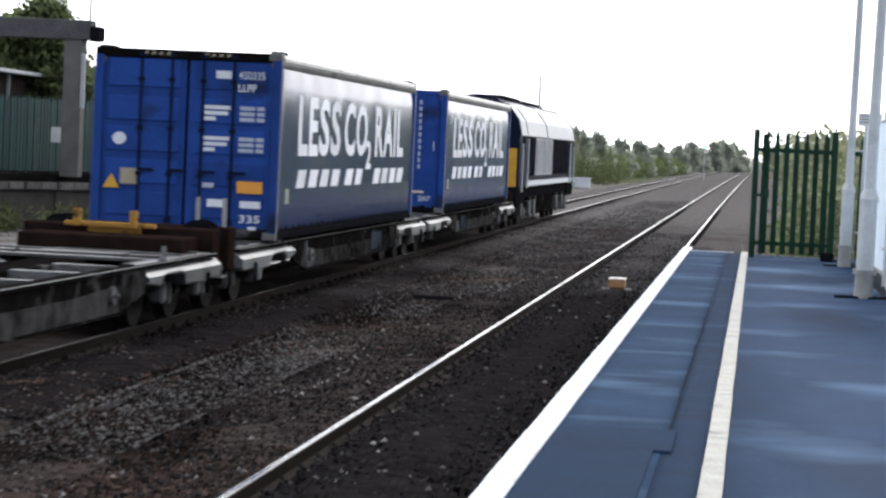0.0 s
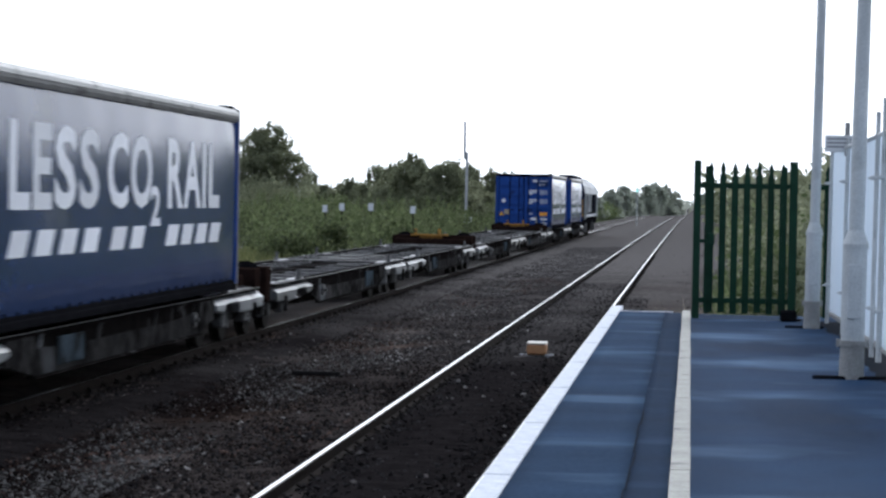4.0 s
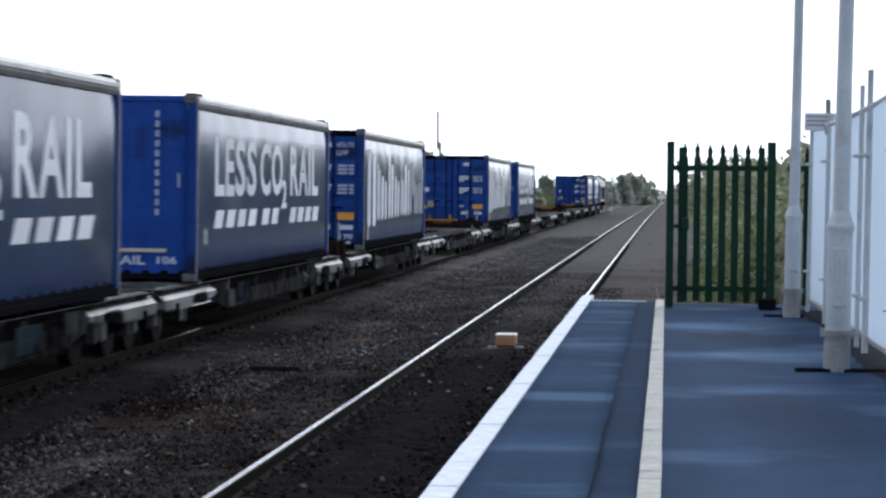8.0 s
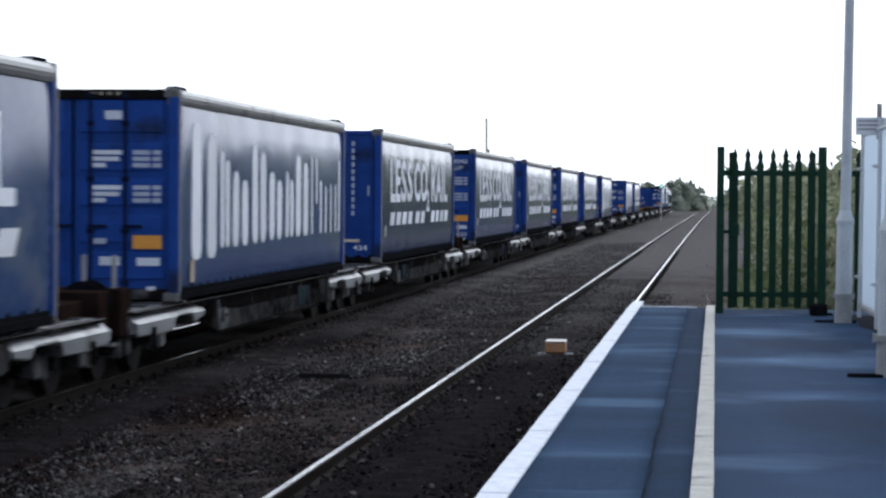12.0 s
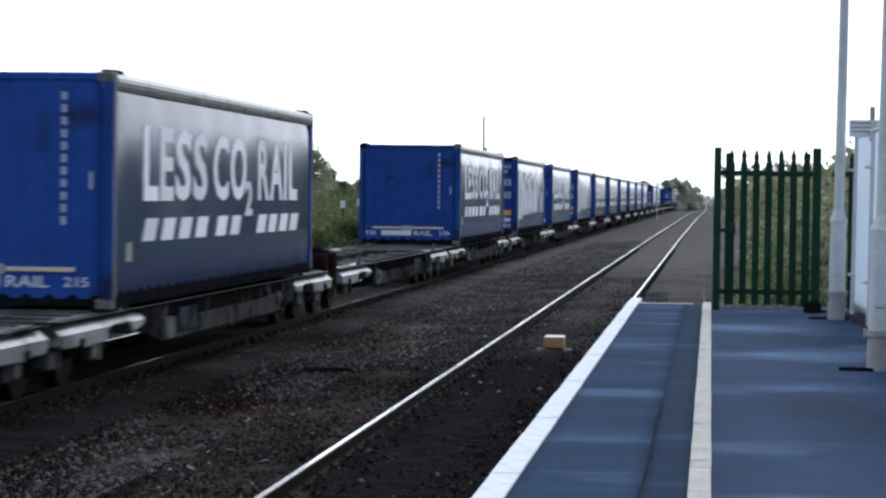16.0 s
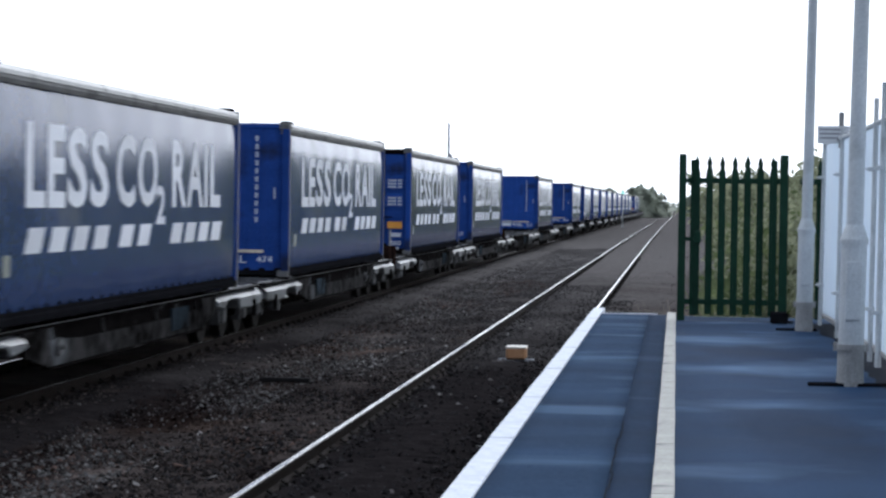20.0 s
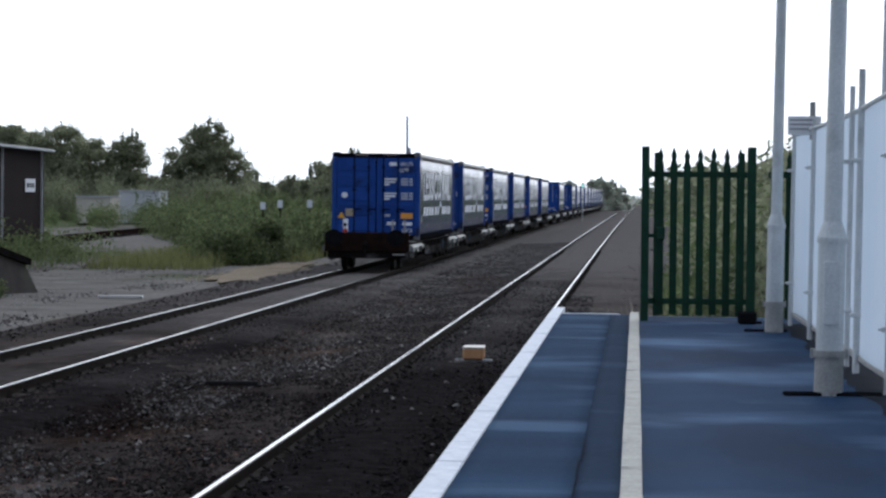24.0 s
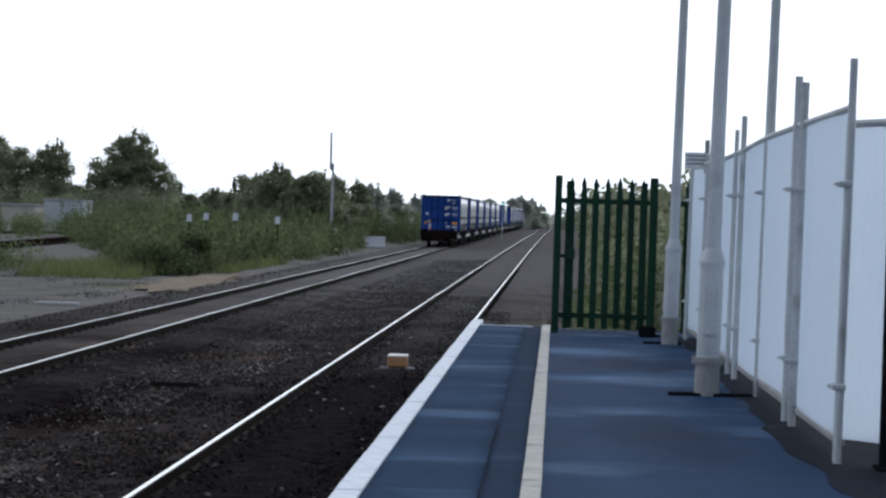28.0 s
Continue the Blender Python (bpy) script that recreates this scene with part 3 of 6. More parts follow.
slab("pavement", -0.83, 12, -45, END - 0.035, -0.125, -0.012, ASPHALT_OLD, "bedding of the asphalt surface", 0.0, 2, 4)
slab("pavement", -0.005, 12, -45, 26.1, -0.12, 0.0, ASPHALT, "dark blue-grey asphalt platform surface", 0.004, 24, 160)
slab("pavement", -0.82, -0.2925, -45, END - 0.03, -0.12, -0.001, ASPHALT_STRIP, "streaked blue-grey asphalt next to the platform edge", 0.006, 5, 240)
slab("pavement", -0.2925, -0.09, -45, END - 0.03, -0.12, -0.003, ASPHALT_OLD, "darker asphalt strip along the safety line", 0.004, 3, 160)
slab("pavement", -0.02, 3.0, 26.1, END - 0.03, -0.12, -0.03, GRIT, "gritty ground behind the gate", 0.004, 4, 8)
coping = tagged(empty("platform_edge"), "white-painted coping stones along the platform edge", "platform edge", kind="structure")
stone = mesh_of(boxes((EDGE, -0.825, -0.451, 0.451, -0.14, 0.006), bevel=0.006), "coping_stone", WHITE_LINE)
for i in range(48):
    part("coping_stone", stone, None, coping, at=pose(0, -14 + 0.905 * i - 0.1, -0.001 * (i % 3), 0, 0.1 * math.sin(i * 2.1), 0.05 * math.sin(i * 1.3)))
tagged(part("end_line", boxes((-0.82, -0.2, END - 0.045, END, -0.12, 0.008), bevel=0.006), WHITE_LINE), "white line across the platform end", "painted line", kind="structure")
ln = tagged(empty("safety_line"), "worn pale yellow safety line on the asphalt", "painted line", kind="structure")
for i in range(38):
    seg = boxes((-0.095 + 0.0012 * math.sin(i * 1.7), 0.0 + 0.0012 * math.sin(i * 2.3 + 1), -13.9 + i * 1.1, -13.9 + (i + 1) * 1.1 - (0.02 if i % 2 else 0.0), -0.1, 0.005))
    part("line_segment", seg, YELLOW_LINE, ln)
tagged(part("asphalt_patch", boxes((-0.81, -0.245, 3.0, 3.85, -0.03, 0.011), (-0.81, -0.325, -6.0, 3.0, -0.03, 0.011), bevel=0.004), ASPHALT_OLD), "torn raised edge of an asphalt overlay on the platform", "patch", kind="structure")
bm = bmesh.new()
for i in range(30):
    ya = 3.85 + i * 0.33
    xa = -0.287 + 0.005 * math.sin(i * 1.9) + 0.006 * math.sin(i * 0.7)
    box(bm, xa - 0.002, xa + 0.002, ya, ya + 0.335, -0.02, 0.003)
tagged(part("asphalt_crack", bm, GRIME_SHADE), "ragged dark crack along the asphalt repair", "crack", kind="structure")

# ---- palisade gate at the platform end ----
GY = 26.2
gate = tagged(empty("palisade_gate", (0.05, GY, 0)), "dark green steel palisade gate with pointed pales", "gate")
part("post", boxes((-0.04, 0.04, -0.04, 0.04, -0.02, 1.76), bevel=0.006), FENCE_GREEN, gate)
part("post", boxes((1.02, 1.11, -0.045, 0.045, -0.02, 1.76), bevel=0.006), FENCE_GREEN, gate)
for z in (0.2, 1.48):
    part("rail", boxes((0.04, 1.02, -0.025, 0.015, z - 0.03, z + 0.03), bevel=0.004), FENCE_GREEN, gate)
pale = bmesh.new()
outline = [(-0.037, 0.06), (0.037, 0.06), (0.037, 1.57), (0.022, 1.62), (0.031, 1.665), (0.0, 1.755), (-0.031, 1.665), (-0.022, 1.62), (-0.037, 1.57)]
prism(pale, outline, 1, -0.045, -0.028)
box(pale, -0.008, 0.008, -0.055, -0.044, 0.08, 1.6)
pale_me = mesh_of(pale, "pale", FENCE_GREEN)
for i in range(7):
    part("pale", pale_me, None, gate, at=(0.15 + i * 0.133, 0, 0.006 * math.sin(i * 2)))
for x0 in (0.085, 0.93):
    part("stile", boxes((x0, x0 + 0.065, -0.025, 0.03, 0.05, 1.7), bevel=0.004), FENCE_GREEN, gate)
for z in (0.86, 1.48):
    part("hinge", boxes((0.03, 0.1, -0.02, 0.02, z - 0.02, z + 0.02), bevel=0.004), FENCE_GREEN, gate)
part("lock_box", boxes((0.12, 0.2, -0.075, -0.035, 0.82, 0.95), bevel=0.01), FENCE_GREEN, gate)
fence = tagged(empty("palisade_fence", (1.28, GY, 0)), "short dark green palisade fence beside the gate", "fence")
for i in range(9):
    part("pale", pale_me, None, fence, at=(0.06 + i * 0.15, 0.0, -0.03))
for z in (0.2, 1.48):
    part("rail", boxes((0.0, 1.4, -0.025, 0.015, z - 0.03, z + 0.03), bevel=0.004), FENCE_GREEN, fence)
part("post", boxes((1.4, 1.48, -0.04, 0.04, -0.02, 1.76), bevel=0.006), FENCE_GREEN, fence)


# ---- lamp posts ----
def lamp_post(x, y, r, lean=0.0):
    p = tagged(empty("lamp_post", pose(x, y, 0, 0, lean, 0)), "grey galvanised steel lamp post standing on the platform", "lamp post", group="platform lamp posts")
    bm = bmesh.new()
    rod(bm, (0, 0, -0.02), (0, 0, 0.25), r * 1.06, r * 1.04, 20)
    part("base", bm, GALV_DARK, p, "darker weathered base sleeve")
    bm = bmesh.new()
    rod(bm, (0, 0, 0.245), (0, 0, 0.285), r * 1.2, r * 1.2, 20)
    box(bm, -r * 1.35, -r * 1.1, -0.02, 0.02, 0.235, 0.295)
    box(bm, r * 1.1, r * 1.35, -0.02, 0.02, 0.235, 0.295)
    part("clamp_band", bm, GALV_DARK, p)
    bm = bmesh.new()
    rod(bm, (0, 0, 0.28), (0, 0, 0.97), r, r, 20)
    part("lower_tube", bm, GALV, p)
    bm = bmesh.new()
    rod(bm, (0, 0, 0.965), (0, 0, 1.0), r * 1.1, r * 1.12, 20)
    rod(bm, (0, 0, 1.0), (0, 0, 1.10), r * 1.1, r * 0.68, 20)
    part("collar", bm, GALV, p)
    bm = bmesh.new()
    rod(bm, (0, 0, 1.06), (0, 0, 5.6), r * 0.66, r * 0.5, 18)
    part("shaft", bm, GALV, p)
    bm = boxes((-0.12, 0.12, -0.35, 0.2, 5.6, 5.72), bevel=0.03)
    part("lantern", bm, GALV, p)
    bm = boxes((-r * 0.6, r * 0.6, -r * 1.02 - 0.006, -r * 0.8, 0.45, 0.85), bevel=0.004)
    part("access_door", bm, GALV, p)
    return p


lamp_post(1.25, 24.33, 0.080, 0.6)
lamp_post(1.185, 16.93, 0.087, 0.8)
lamp_post(1.93, 21.2, 0.075, 0.7)
for x, y, w in ((0.9, 16.9, 0.62), (0.98, 24.4, 0.4), (1.0, 25.9, 0.22)):
    tagged(part("cable_strip", boxes((x, x + w, y - 0.05, y + 0.05, -0.005, 0.022), bevel=0.008), BLACK), "black rubber strip lying at the foot of the post", "rubber strip")
tagged(part("kerb_block", boxes((0.98, 1.16, 25.7, 25.95, 0.0, 0.12), bevel=0.015), BLACK), "small dark block on the ground by the gate", "block")

# ---- white hoarding ----
hoard = tagged(empty("hoarding", pose(1.728, 0, 0, 0, 0, 0.51)), "white sheet hoarding on galvanised scaffold posts along the platform", "hoarding")
ys = [12.1, 14.5, 16.95, 19.0, 21.0, 23.2, 25.6]
tops = [1.93, 1.93, 1.92, 1.88, 1.86, 1.86, 1.86]
for i in range(len(ys) - 1):
    bm = bmesh.new()
    y0, y1 = ys[i] + 0.01, ys[i + 1] - 0.01
    n = 6
    front, back = [], []
    for j in range(n + 1):
        y = y0 + (y1 - y0) * j / n
        bow = 0.02 * math.sin(math.pi * j / n) * (1 if i % 2 else -1)
        zt = tops[i] + (tops[i + 1] - tops[i]) * j / n
        front.append((bm.verts.new((bow, y, 0.13)), bm.verts.new((bow + 0.01, y, zt))))
        back.append((bm.verts.new((bow + 0.02, y, 0.13)), bm.verts.new((bow + 0.03, y, zt))))
    for j in range(n):
        bm.faces.new((front[j][0], front[j][1], front[j + 1][1], front[j + 1][0]))
        bm.faces.new((back[j][0], back[j + 1][0], back[j + 1][1], back[j][1]))
        bm.faces.new((front[j][1], back[j][1], back[j + 1][1], front[j + 1][1]))
        bm.faces.new((front[j][0], front[j + 1][0], back[j + 1][0], back[j][0]))
    sh = part("panel", bm, HOARD, hoard)
    bm = bmesh.new()
    rod(bm, (0.0, y0, tops[i] + 0.01), (0.0, y1, tops[i + 1] + 0.01), 0.022, seg=8)
    part("top_rail", bm, GALV, hoard, "pale grey edging tube")
    bm = boxes((-0.015, 0.03, y0, y1, 0.09, 0.13), bevel=0.005)
    part("bottom_rail", bm, GALV_DARK, hoard)
bm = bmesh.new()
prism(bm, [(0.0, 12.07), (0.2, 11.86), (0.215, 11.875), (0.015, 12.085)], 2, 0.13, 1.84)
part("end_panel", bm, HOARD, hoard)
bm = bmesh.new()
rod(bm, (0.0, 12.07, 1.85), (0.2, 11.86, 1.86), 0.022, seg=8)
part("top_rail", bm, GALV, hoard)
for i, (y, h, r) in enumerate(((12.08, 1.86, 0.014), (14.75, 2.26, 0.026), (14.35, 2.2, 0.026), (16.95, 1.9, 0.012), (18.9, 2.17, 0.024), (19.6, 2.08, 0.02), (11.97, 2.2, 0.022), (23.1, 1.95, 0.02), (25.5, 1.9, 0.02))):
    bm = bmesh.new()
    rod(bm, (-0.03, y, 0.0), (-0.03 + 0.02, y, h), r, seg=12)
    pst = part("scaffold_post", bm, GALV, hoard, "round galvanised scaffold tube")
    for z in (0.42, 1.52):
        bm = bmesh.new()
        box(bm, -0.03 - r - 0.02, -0.03 + r + 0.01, y - r - 0.010, y + r + 0.010, z - 0.016, z + 0.016, 0.005)
        rod(bm, (-0.03 - r - 0.035, y - r, z), (-0.03 - r - 0.01, y + r + 0.03, z), 0.008, seg=6)
        part("coupler", bm, GALV, pst)
sign = tagged(empty("notice_board", (1.31, 23.6, 1.82)), "small white notice board fixed on top of the hoarding", "sign")
part("board", boxes((0.0, 0.30, 0.0, 0.02, 0.0, 0.17), bevel=0.004), mat("white_sign_board", (0.66, 0.67, 0.68), (0.76, 0.77, 0.78), 0.5, 5, 50, 0.02, through_light=0.4), sign)
for z, w in ((0.125, 0.24), (0.085, 0.26), (0.045, 0.2)):
    part("print_line", boxes((0.02, 0.02 + w, -0.004, 0.001, z, z + 0.018)), mat("grey_print", (0.22, 0.23, 0.25), (0.32, 0.33, 0.35), 0.6, 5, 50, 0), sign)
part("finial", boxes((0.2, 0.25, 0.02, 0.06, 0.1, 0.3), bevel=0.006), GALV_DARK, sign)
part("bracket", boxes((0.2, 0.25, 0.021, 0.05, -0.04, 0.14), bevel=0.004), GALV_DARK, sign)
bp = tagged(empty("black_post", (1.835, 11.7, 0)), "square black steel post at the end of the hoarding", "post")
part("post", boxes((-0.05, 0.25, -0.05, 0.05, 0.0, 1.72), bevel=0.008), BLACK, bp)
part("foot", boxes((-0.07, 0.3, -0.12, 0.12, 0.0, 0.025), bevel=0.005), BLACK, bp)

# Dirt along the hoarding, with the shade at its foot painted in.
bm = bmesh.new()
inner, outer = [], []
for i in range(60):
    y = 8.5 + 17.3 * i / 59
    x = 1.40 + 0.09 * noise.noise((y * 0.9, 3.0, 1.0)) + 0.04 * noise.noise((y * 3.1, 1.0, 4.0)) + max(0, 12 - y) * 0.06
    inner.append(bm.verts.new((x, y, 0.0055)))
    outer.append(bm.verts.new((3.4, y, 0.0055)))
for i in range(59):
    bm.faces.new((inner[i], outer[i], outer[i + 1], inner[i + 1]))
tagged(part("grime_strip", bm, GRIME_SHADE), "dark dirt with shade painted in, on the asphalt under the hoarding", "dirt", kind="structure")

# ---- track magnet in the near track ----
mg = tagged(empty("track_magnet", (-2.28, 35.6, -1.08)), "pale yellow track magnet box on a dark bracket between the rails", "track magnet")
part("cover", boxes((-0.145, 0.145, -0.2, 0.2, 0.04, 0.205), bevel=0.025), mat("faded_orange_cover", (0.34, 0.16, 0.065), (0.5, 0.27, 0.13), 0.55, 5, 40, 0.1), mg)
part("lid", boxes((-0.15, 0.15, -0.205, 0.205, 0.195, 0.225), bevel=0.01), mat("pale_cream", (0.6, 0.56, 0.48), (0.75, 0.72, 0.66), 0.55, 5, 40, 0.1), mg, "paler top")
for y in (-0.1, 0.1):
    part("bracket", boxes((-0.26, 0.26, y - 0.035, y + 0.035, 0.0, 0.05), bevel=0.01), GREY_PANEL if y < 0 else CLIP, mg)

# ---- the freight train ----
L, W2, CH = 13.9, 1.25, 2.67
DOOR, PLAIN = "door", "plain"
ORANGE = mat("orange_label", (0.65, 0.27, 0.03), (0.8, 0.36, 0.05), 0.5, 5, 40, 0.02)
TAN = mat("tan_label", (0.3, 0.25, 0.17), (0.4, 0.34, 0.24), 0.6, 5, 40, 0.02)
PALE_BLUE = mat("pale_blue_patch", (0.012, 0.016, 0.02), (0.055, 0.072, 0.086), 0.8, 4, 40, 0.1, vary=0.4, stains=((0.012, 0.0115, 0.011), 2.0, 0.46), spec=0.0)
LABEL_TAN = mat("faded_label", (0.16, 0.17, 0.13), (0.26, 0.27, 0.22), 0.6, 5, 40, 0.02)
DIM = mat("worn_white_print", (0.30, 0.33, 0.42), (0.5, 0.53, 0.6), 0.5, 30, 90, 0.02)
RED = mat("red_lens", (0.4, 0.02, 0.01), (0.55, 0.03, 0.02), 0.3, 5, 40, 0.0)


def side_slope(bm, y0, y1, z0, z1, lean, x, t=0.003):
    """A leaning flat bar on a side face at x."""
    lo = [bm.verts.new((x, y0, z0)), bm.verts.new((x, y1, z0)), bm.verts.new((x, y1 + lean, z1)), bm.verts.new((x, y0 + lean, z1))]
    hi = [bm.verts.new((v.co.x + t, v.co.y, v.co.z)) for v in lo]
    bm.faces.new(hi)
    for i in range(4):
        j = (i + 1) % 4
        bm.faces.new((lo[i], lo[j], hi[j], hi[i]))
    return bm


def blob(bm, y0, y1, z0, z1, x, r=0.3, t=0.003):
    """A rounded block on a side face at x."""
    r = min(r, (y1 - y0) / 2 * 0.98, (z1 - z0) / 2 * 0.98)
    pts = []
    for cy, cz, a0 in ((y1 - r, z1 - r, 0), (y0 + r, z1 - r, 90), (y0 + r, z0 + r, 180), (y1 - r, z0 + r, 270)):
        for k in range(5):
            a = radians(a0 + 22.5 * k)
            pts.append((cy + r * math.cos(a), cz + r * math.sin(a)))
    return prism(bm, pts, 0, x, x + t)


WORDS = {}


def widen(ob, k, done):
    """Stretches a thing's parts sideways."""
    for o in ob.children:
        if o.name.split(".")[0] in ("bogie", "wheelset"):
            continue
        m = o.matrix_basis
        if abs(m[0][0] - 1) < 0.001:
            if o.data.name not in done:
                done.add(o.data.name)
                for v in o.data.vertices:
                    v.co.x *= k
        m.translation.x *= k
        o.matrix_basis = m
        widen(o, k, done)


def curtain_x(y, z, s=1):
    """How far out the curtain hangs."""
    rows = ((0.10, -0.03), (0.22, -0.002), (0.5, 0.006), (0.85, 0.008), (1.9, 0.007), (2.15, 0.004), (2.34, 0.0), (2.47, -0.015))
    dx = float(np.interp(z, [r[0] for r in rows], [r[1] for r in rows]))
    return W2 - 0.025 + dx + 0.007 * noise.noise((y * 0.6, z * 1.1, 5.0 * s)) + 0.0018 * math.sin(y * 4.1 + 1.3 * math.sin(z * 2.3 + y * 0.4))


def on_curtain(me, y0=0.0, z0=0.0, turned=True):
    """Lays flat lettering close against the curtain."""
    for v in me.vertices:
        if turned:
            v.co.z += curtain_x(y0 + v.co.x, z0 + v.co.y) + 0.005 - (W2 - 0.005)
        else:
            v.co.x += curtain_x(v.co.y, v.co.z) + 0.004 - (W2 - 0.005)
    return me


def container_base(end, side):
    """A 45-foot curtain-sided container, widened to fit the camera's view; its rear end stands at y = 0, its floor at z
    = 0.
    """
    c = empty("shipping_container")
    x = W2
    # body: floor, roof, end wall
    part("floor_frame", boxes((-x + 0.02, x - 0.02, 0.02, L - 0.02, 0.03, 0.16), bevel=0.01), BLACK, c, "dark steel floor frame")
    bm = boxes((-x + 0.04, x - 0.04, 0.05, L - 0.05, CH - 0.08, CH - 0.02))
    for i in range(28):
        box(bm, -x + 0.1, x - 0.1, 0.25 + i * 0.48, 0.45 + i * 0.48, CH - 0.025, CH - 0.008)
    part("roof", bm, ROOF, c)
    part("front_wall", boxes((-x + 0.03, x - 0.03, L - 0.08, L - 0.02, 0.12, CH - 0.1)), BLUE_DOOR, c)
    for s in (-1, 1):
        for y0, y1 in ((0.0, 0.16), (L - 0.16, L)):
            part("corner_post", boxes((s * x - 0.06 - 0.06 * s, s * x + 0.06 - 0.06 * s, y0, y1, 0.1, CH - 0.1), bevel=0.012), BLUE_DOOR, c)
            part("side_post", boxes((s * x - 0.004, s * x + 0.004, y0 + 0.05, y1 - 0.02, 0.13, CH - 0.13)), CONT_RAIL, c, "dull aluminium strip on the corner post")
            for z in (0, CH - 0.12):
                part("corner_casting", boxes((s * x - 0.09 - 0.09 * s, s * x + 0.09 - 0.09 * s, y0 if y0 == 0 else y1 - 0.18, 0.18 if y0 == 0 else y1, z, z + 0.12), bevel=0.015), CONT_RAIL if s > 0 else WAGON, c)
        # curtain: a gently bowed sheet
        bm = bmesh.new()
        n = 84
        rows = []
        for k, (z, dx) in enumerate(((0.10, -0.03), (0.22, -0.002), (0.5, 0.006), (0.85, 0.008), (1.2, 0.008), (1.55, 0.008), (1.9, 0.007), (2.15, 0.004), (2.34, 0.0), (2.47, -0.015))):
            row = []
            for j in range(n + 1):
                y = 0.17 + (L - 0.34) * j / n
                row.append(bm.verts.new((s * (curtain_x(y, z, s) if 0 < j < n else x - 0.031 + dx), y, z)))
            rows.append(row)
        for a, b in zip(rows, rows[1:]):
            for j in range(n):
                q = (a[j], a[j + 1], b[j + 1], b[j])
                f = bm.faces.new(q if s > 0 else tuple(reversed(q)))
                f.smooth = True
        part("curtain", bm, CURTAIN, c, "grey-blue vinyl curtain side")
        bm = bmesh.new()
        prism(bm, [(s * (x - 0.14), CH - 0.2), (s * (x - 0.012), CH - 0.2), (s * (x + 0.004), CH - 0.15), (s * (x - 0.004), CH - 0.07), (s * (x - 0.05), CH - 0.015), (s * (x - 0.14), CH - 0.005)], 1, 0.02, L - 0.02)
        part("top_rail", bm, CONT_RAIL, c, "dull grey aluminium top rail")
        # Highlight along the top rail, put in as a strip of paler colour.
        bm = bmesh.new()
        prism(bm, [(s * (x - 0.006), CH - 0.115), (s * (x + 0.012), CH - 0.11), (s * (x + 0.010), CH - 0.065), (s * (x - 0.035), CH - 0.008), (s * (x - 0.06), CH - 0.004)], 1, 0.17, L - 0.17)
        part("top_cap", bm, CAP_HIGHLIGHT, c, "pale cap strip standing in for the top rail's highlight")
        bm = boxes((s * x - 0.05 - 0.045 * s, s * x + 0.05 - 0.045 * s, 0.1, L - 0.1, 0.02, 0.11), bevel=0.01)
        for i in range(26):
            y = 0.5 + i * 0.51
            box(bm, s * (x - 0.03) - 0.012, s * (x - 0.03) + 0.012, y - 0.018, y + 0.018, 0.1, 0.2)
        part("bottom_rail", bm, BLACK, c, "black bottom rail with curtain straps")
        for y in (L - 0.55, 0.35):
            bm = bmesh.new()
            prism(bm, [(y - 0.3, CH - 0.03), (y + 0.3, CH - 0.03), (y + 0.25, CH + 0.03), (y - 0.25, CH + 0.03)], 0, s * (x - 0.1) - 0.07, s * (x - 0.1) + 0.07)
            part("rail_cap", bm, BLACK, c)
    xs = x - 0.005
    if side == "slogan":
        for ch, y0, wd in (("L", 1.55, 0.78), ("E", 2.45, 0.74), ("S", 3.3, 0.9), ("S", 4.35, 0.92), ("C", 5.7, 1.0), ("O", 6.85, 1.15), ("R", 8.95, 0.92), ("A", 9.95, 1.12), ("I", 11.2, 0.24), ("L", 11.65, 0.75), ("2", 7.95, 0.55)):
            if (ch, y0) not in WORDS:
                WORDS[ch, y0] = on_curtain(fit_text(ch, wd, 0.5 if ch == "2" else 0.9, 0.028), y0, 1.0 if ch == "2" else 1.22)
            part("slogan_letter", WORDS[ch, y0], None, c, "white slogan lettering", at=pose(xs, y0, 1.0 if ch == "2" else 1.22, 90, 0, 90))
        for y in (1.5, 2.5, 3.5, 4.5, 5.85, 6.85, 8.85, 9.8, 10.75, 11.7):
            part("dash", on_curtain(mesh_of(side_slope(bmesh.new(), y, y + 0.66, 0.74, 1.01, 0.2, xs - 0.002), "dash", LETTER), turned=False), None, c)
        part("small_label", on_curtain(mesh_of(boxes((xs - 0.006, xs + 0.002, 0.72, 0.98, 0.52, 0.74)), "small_label", LABEL_TAN), turned=False), None, c, "small faded greenish label")
    else:
        spec = ((0.8, 2.5, 0.5, 2.28), (2.65, 3.4, 0.62, 1.95), (3.5, 4.75, 0.62, 1.68), (4.95, 6.2, 0.64, 2.1), (6.35, 7.55, 0.66, 1.7), (7.75, 8.6, 0.68, 1.72), (8.7, 10.0, 0.68, 2.0))
        for y0, y1, z0, z1 in spec:
            w = (y1 - y0) * 0.36
            for ya, za in ((y0 + 0.06, z1), (y1 - 0.06 - w, z1 - 0.12)):
                part("logo_bar", on_curtain(mesh_of(blob(bmesh.new(), ya, ya + w, z0, za, xs, 0.2), "logo_bar", LETTER), turned=False), None, c, "plain white bar of the logo")
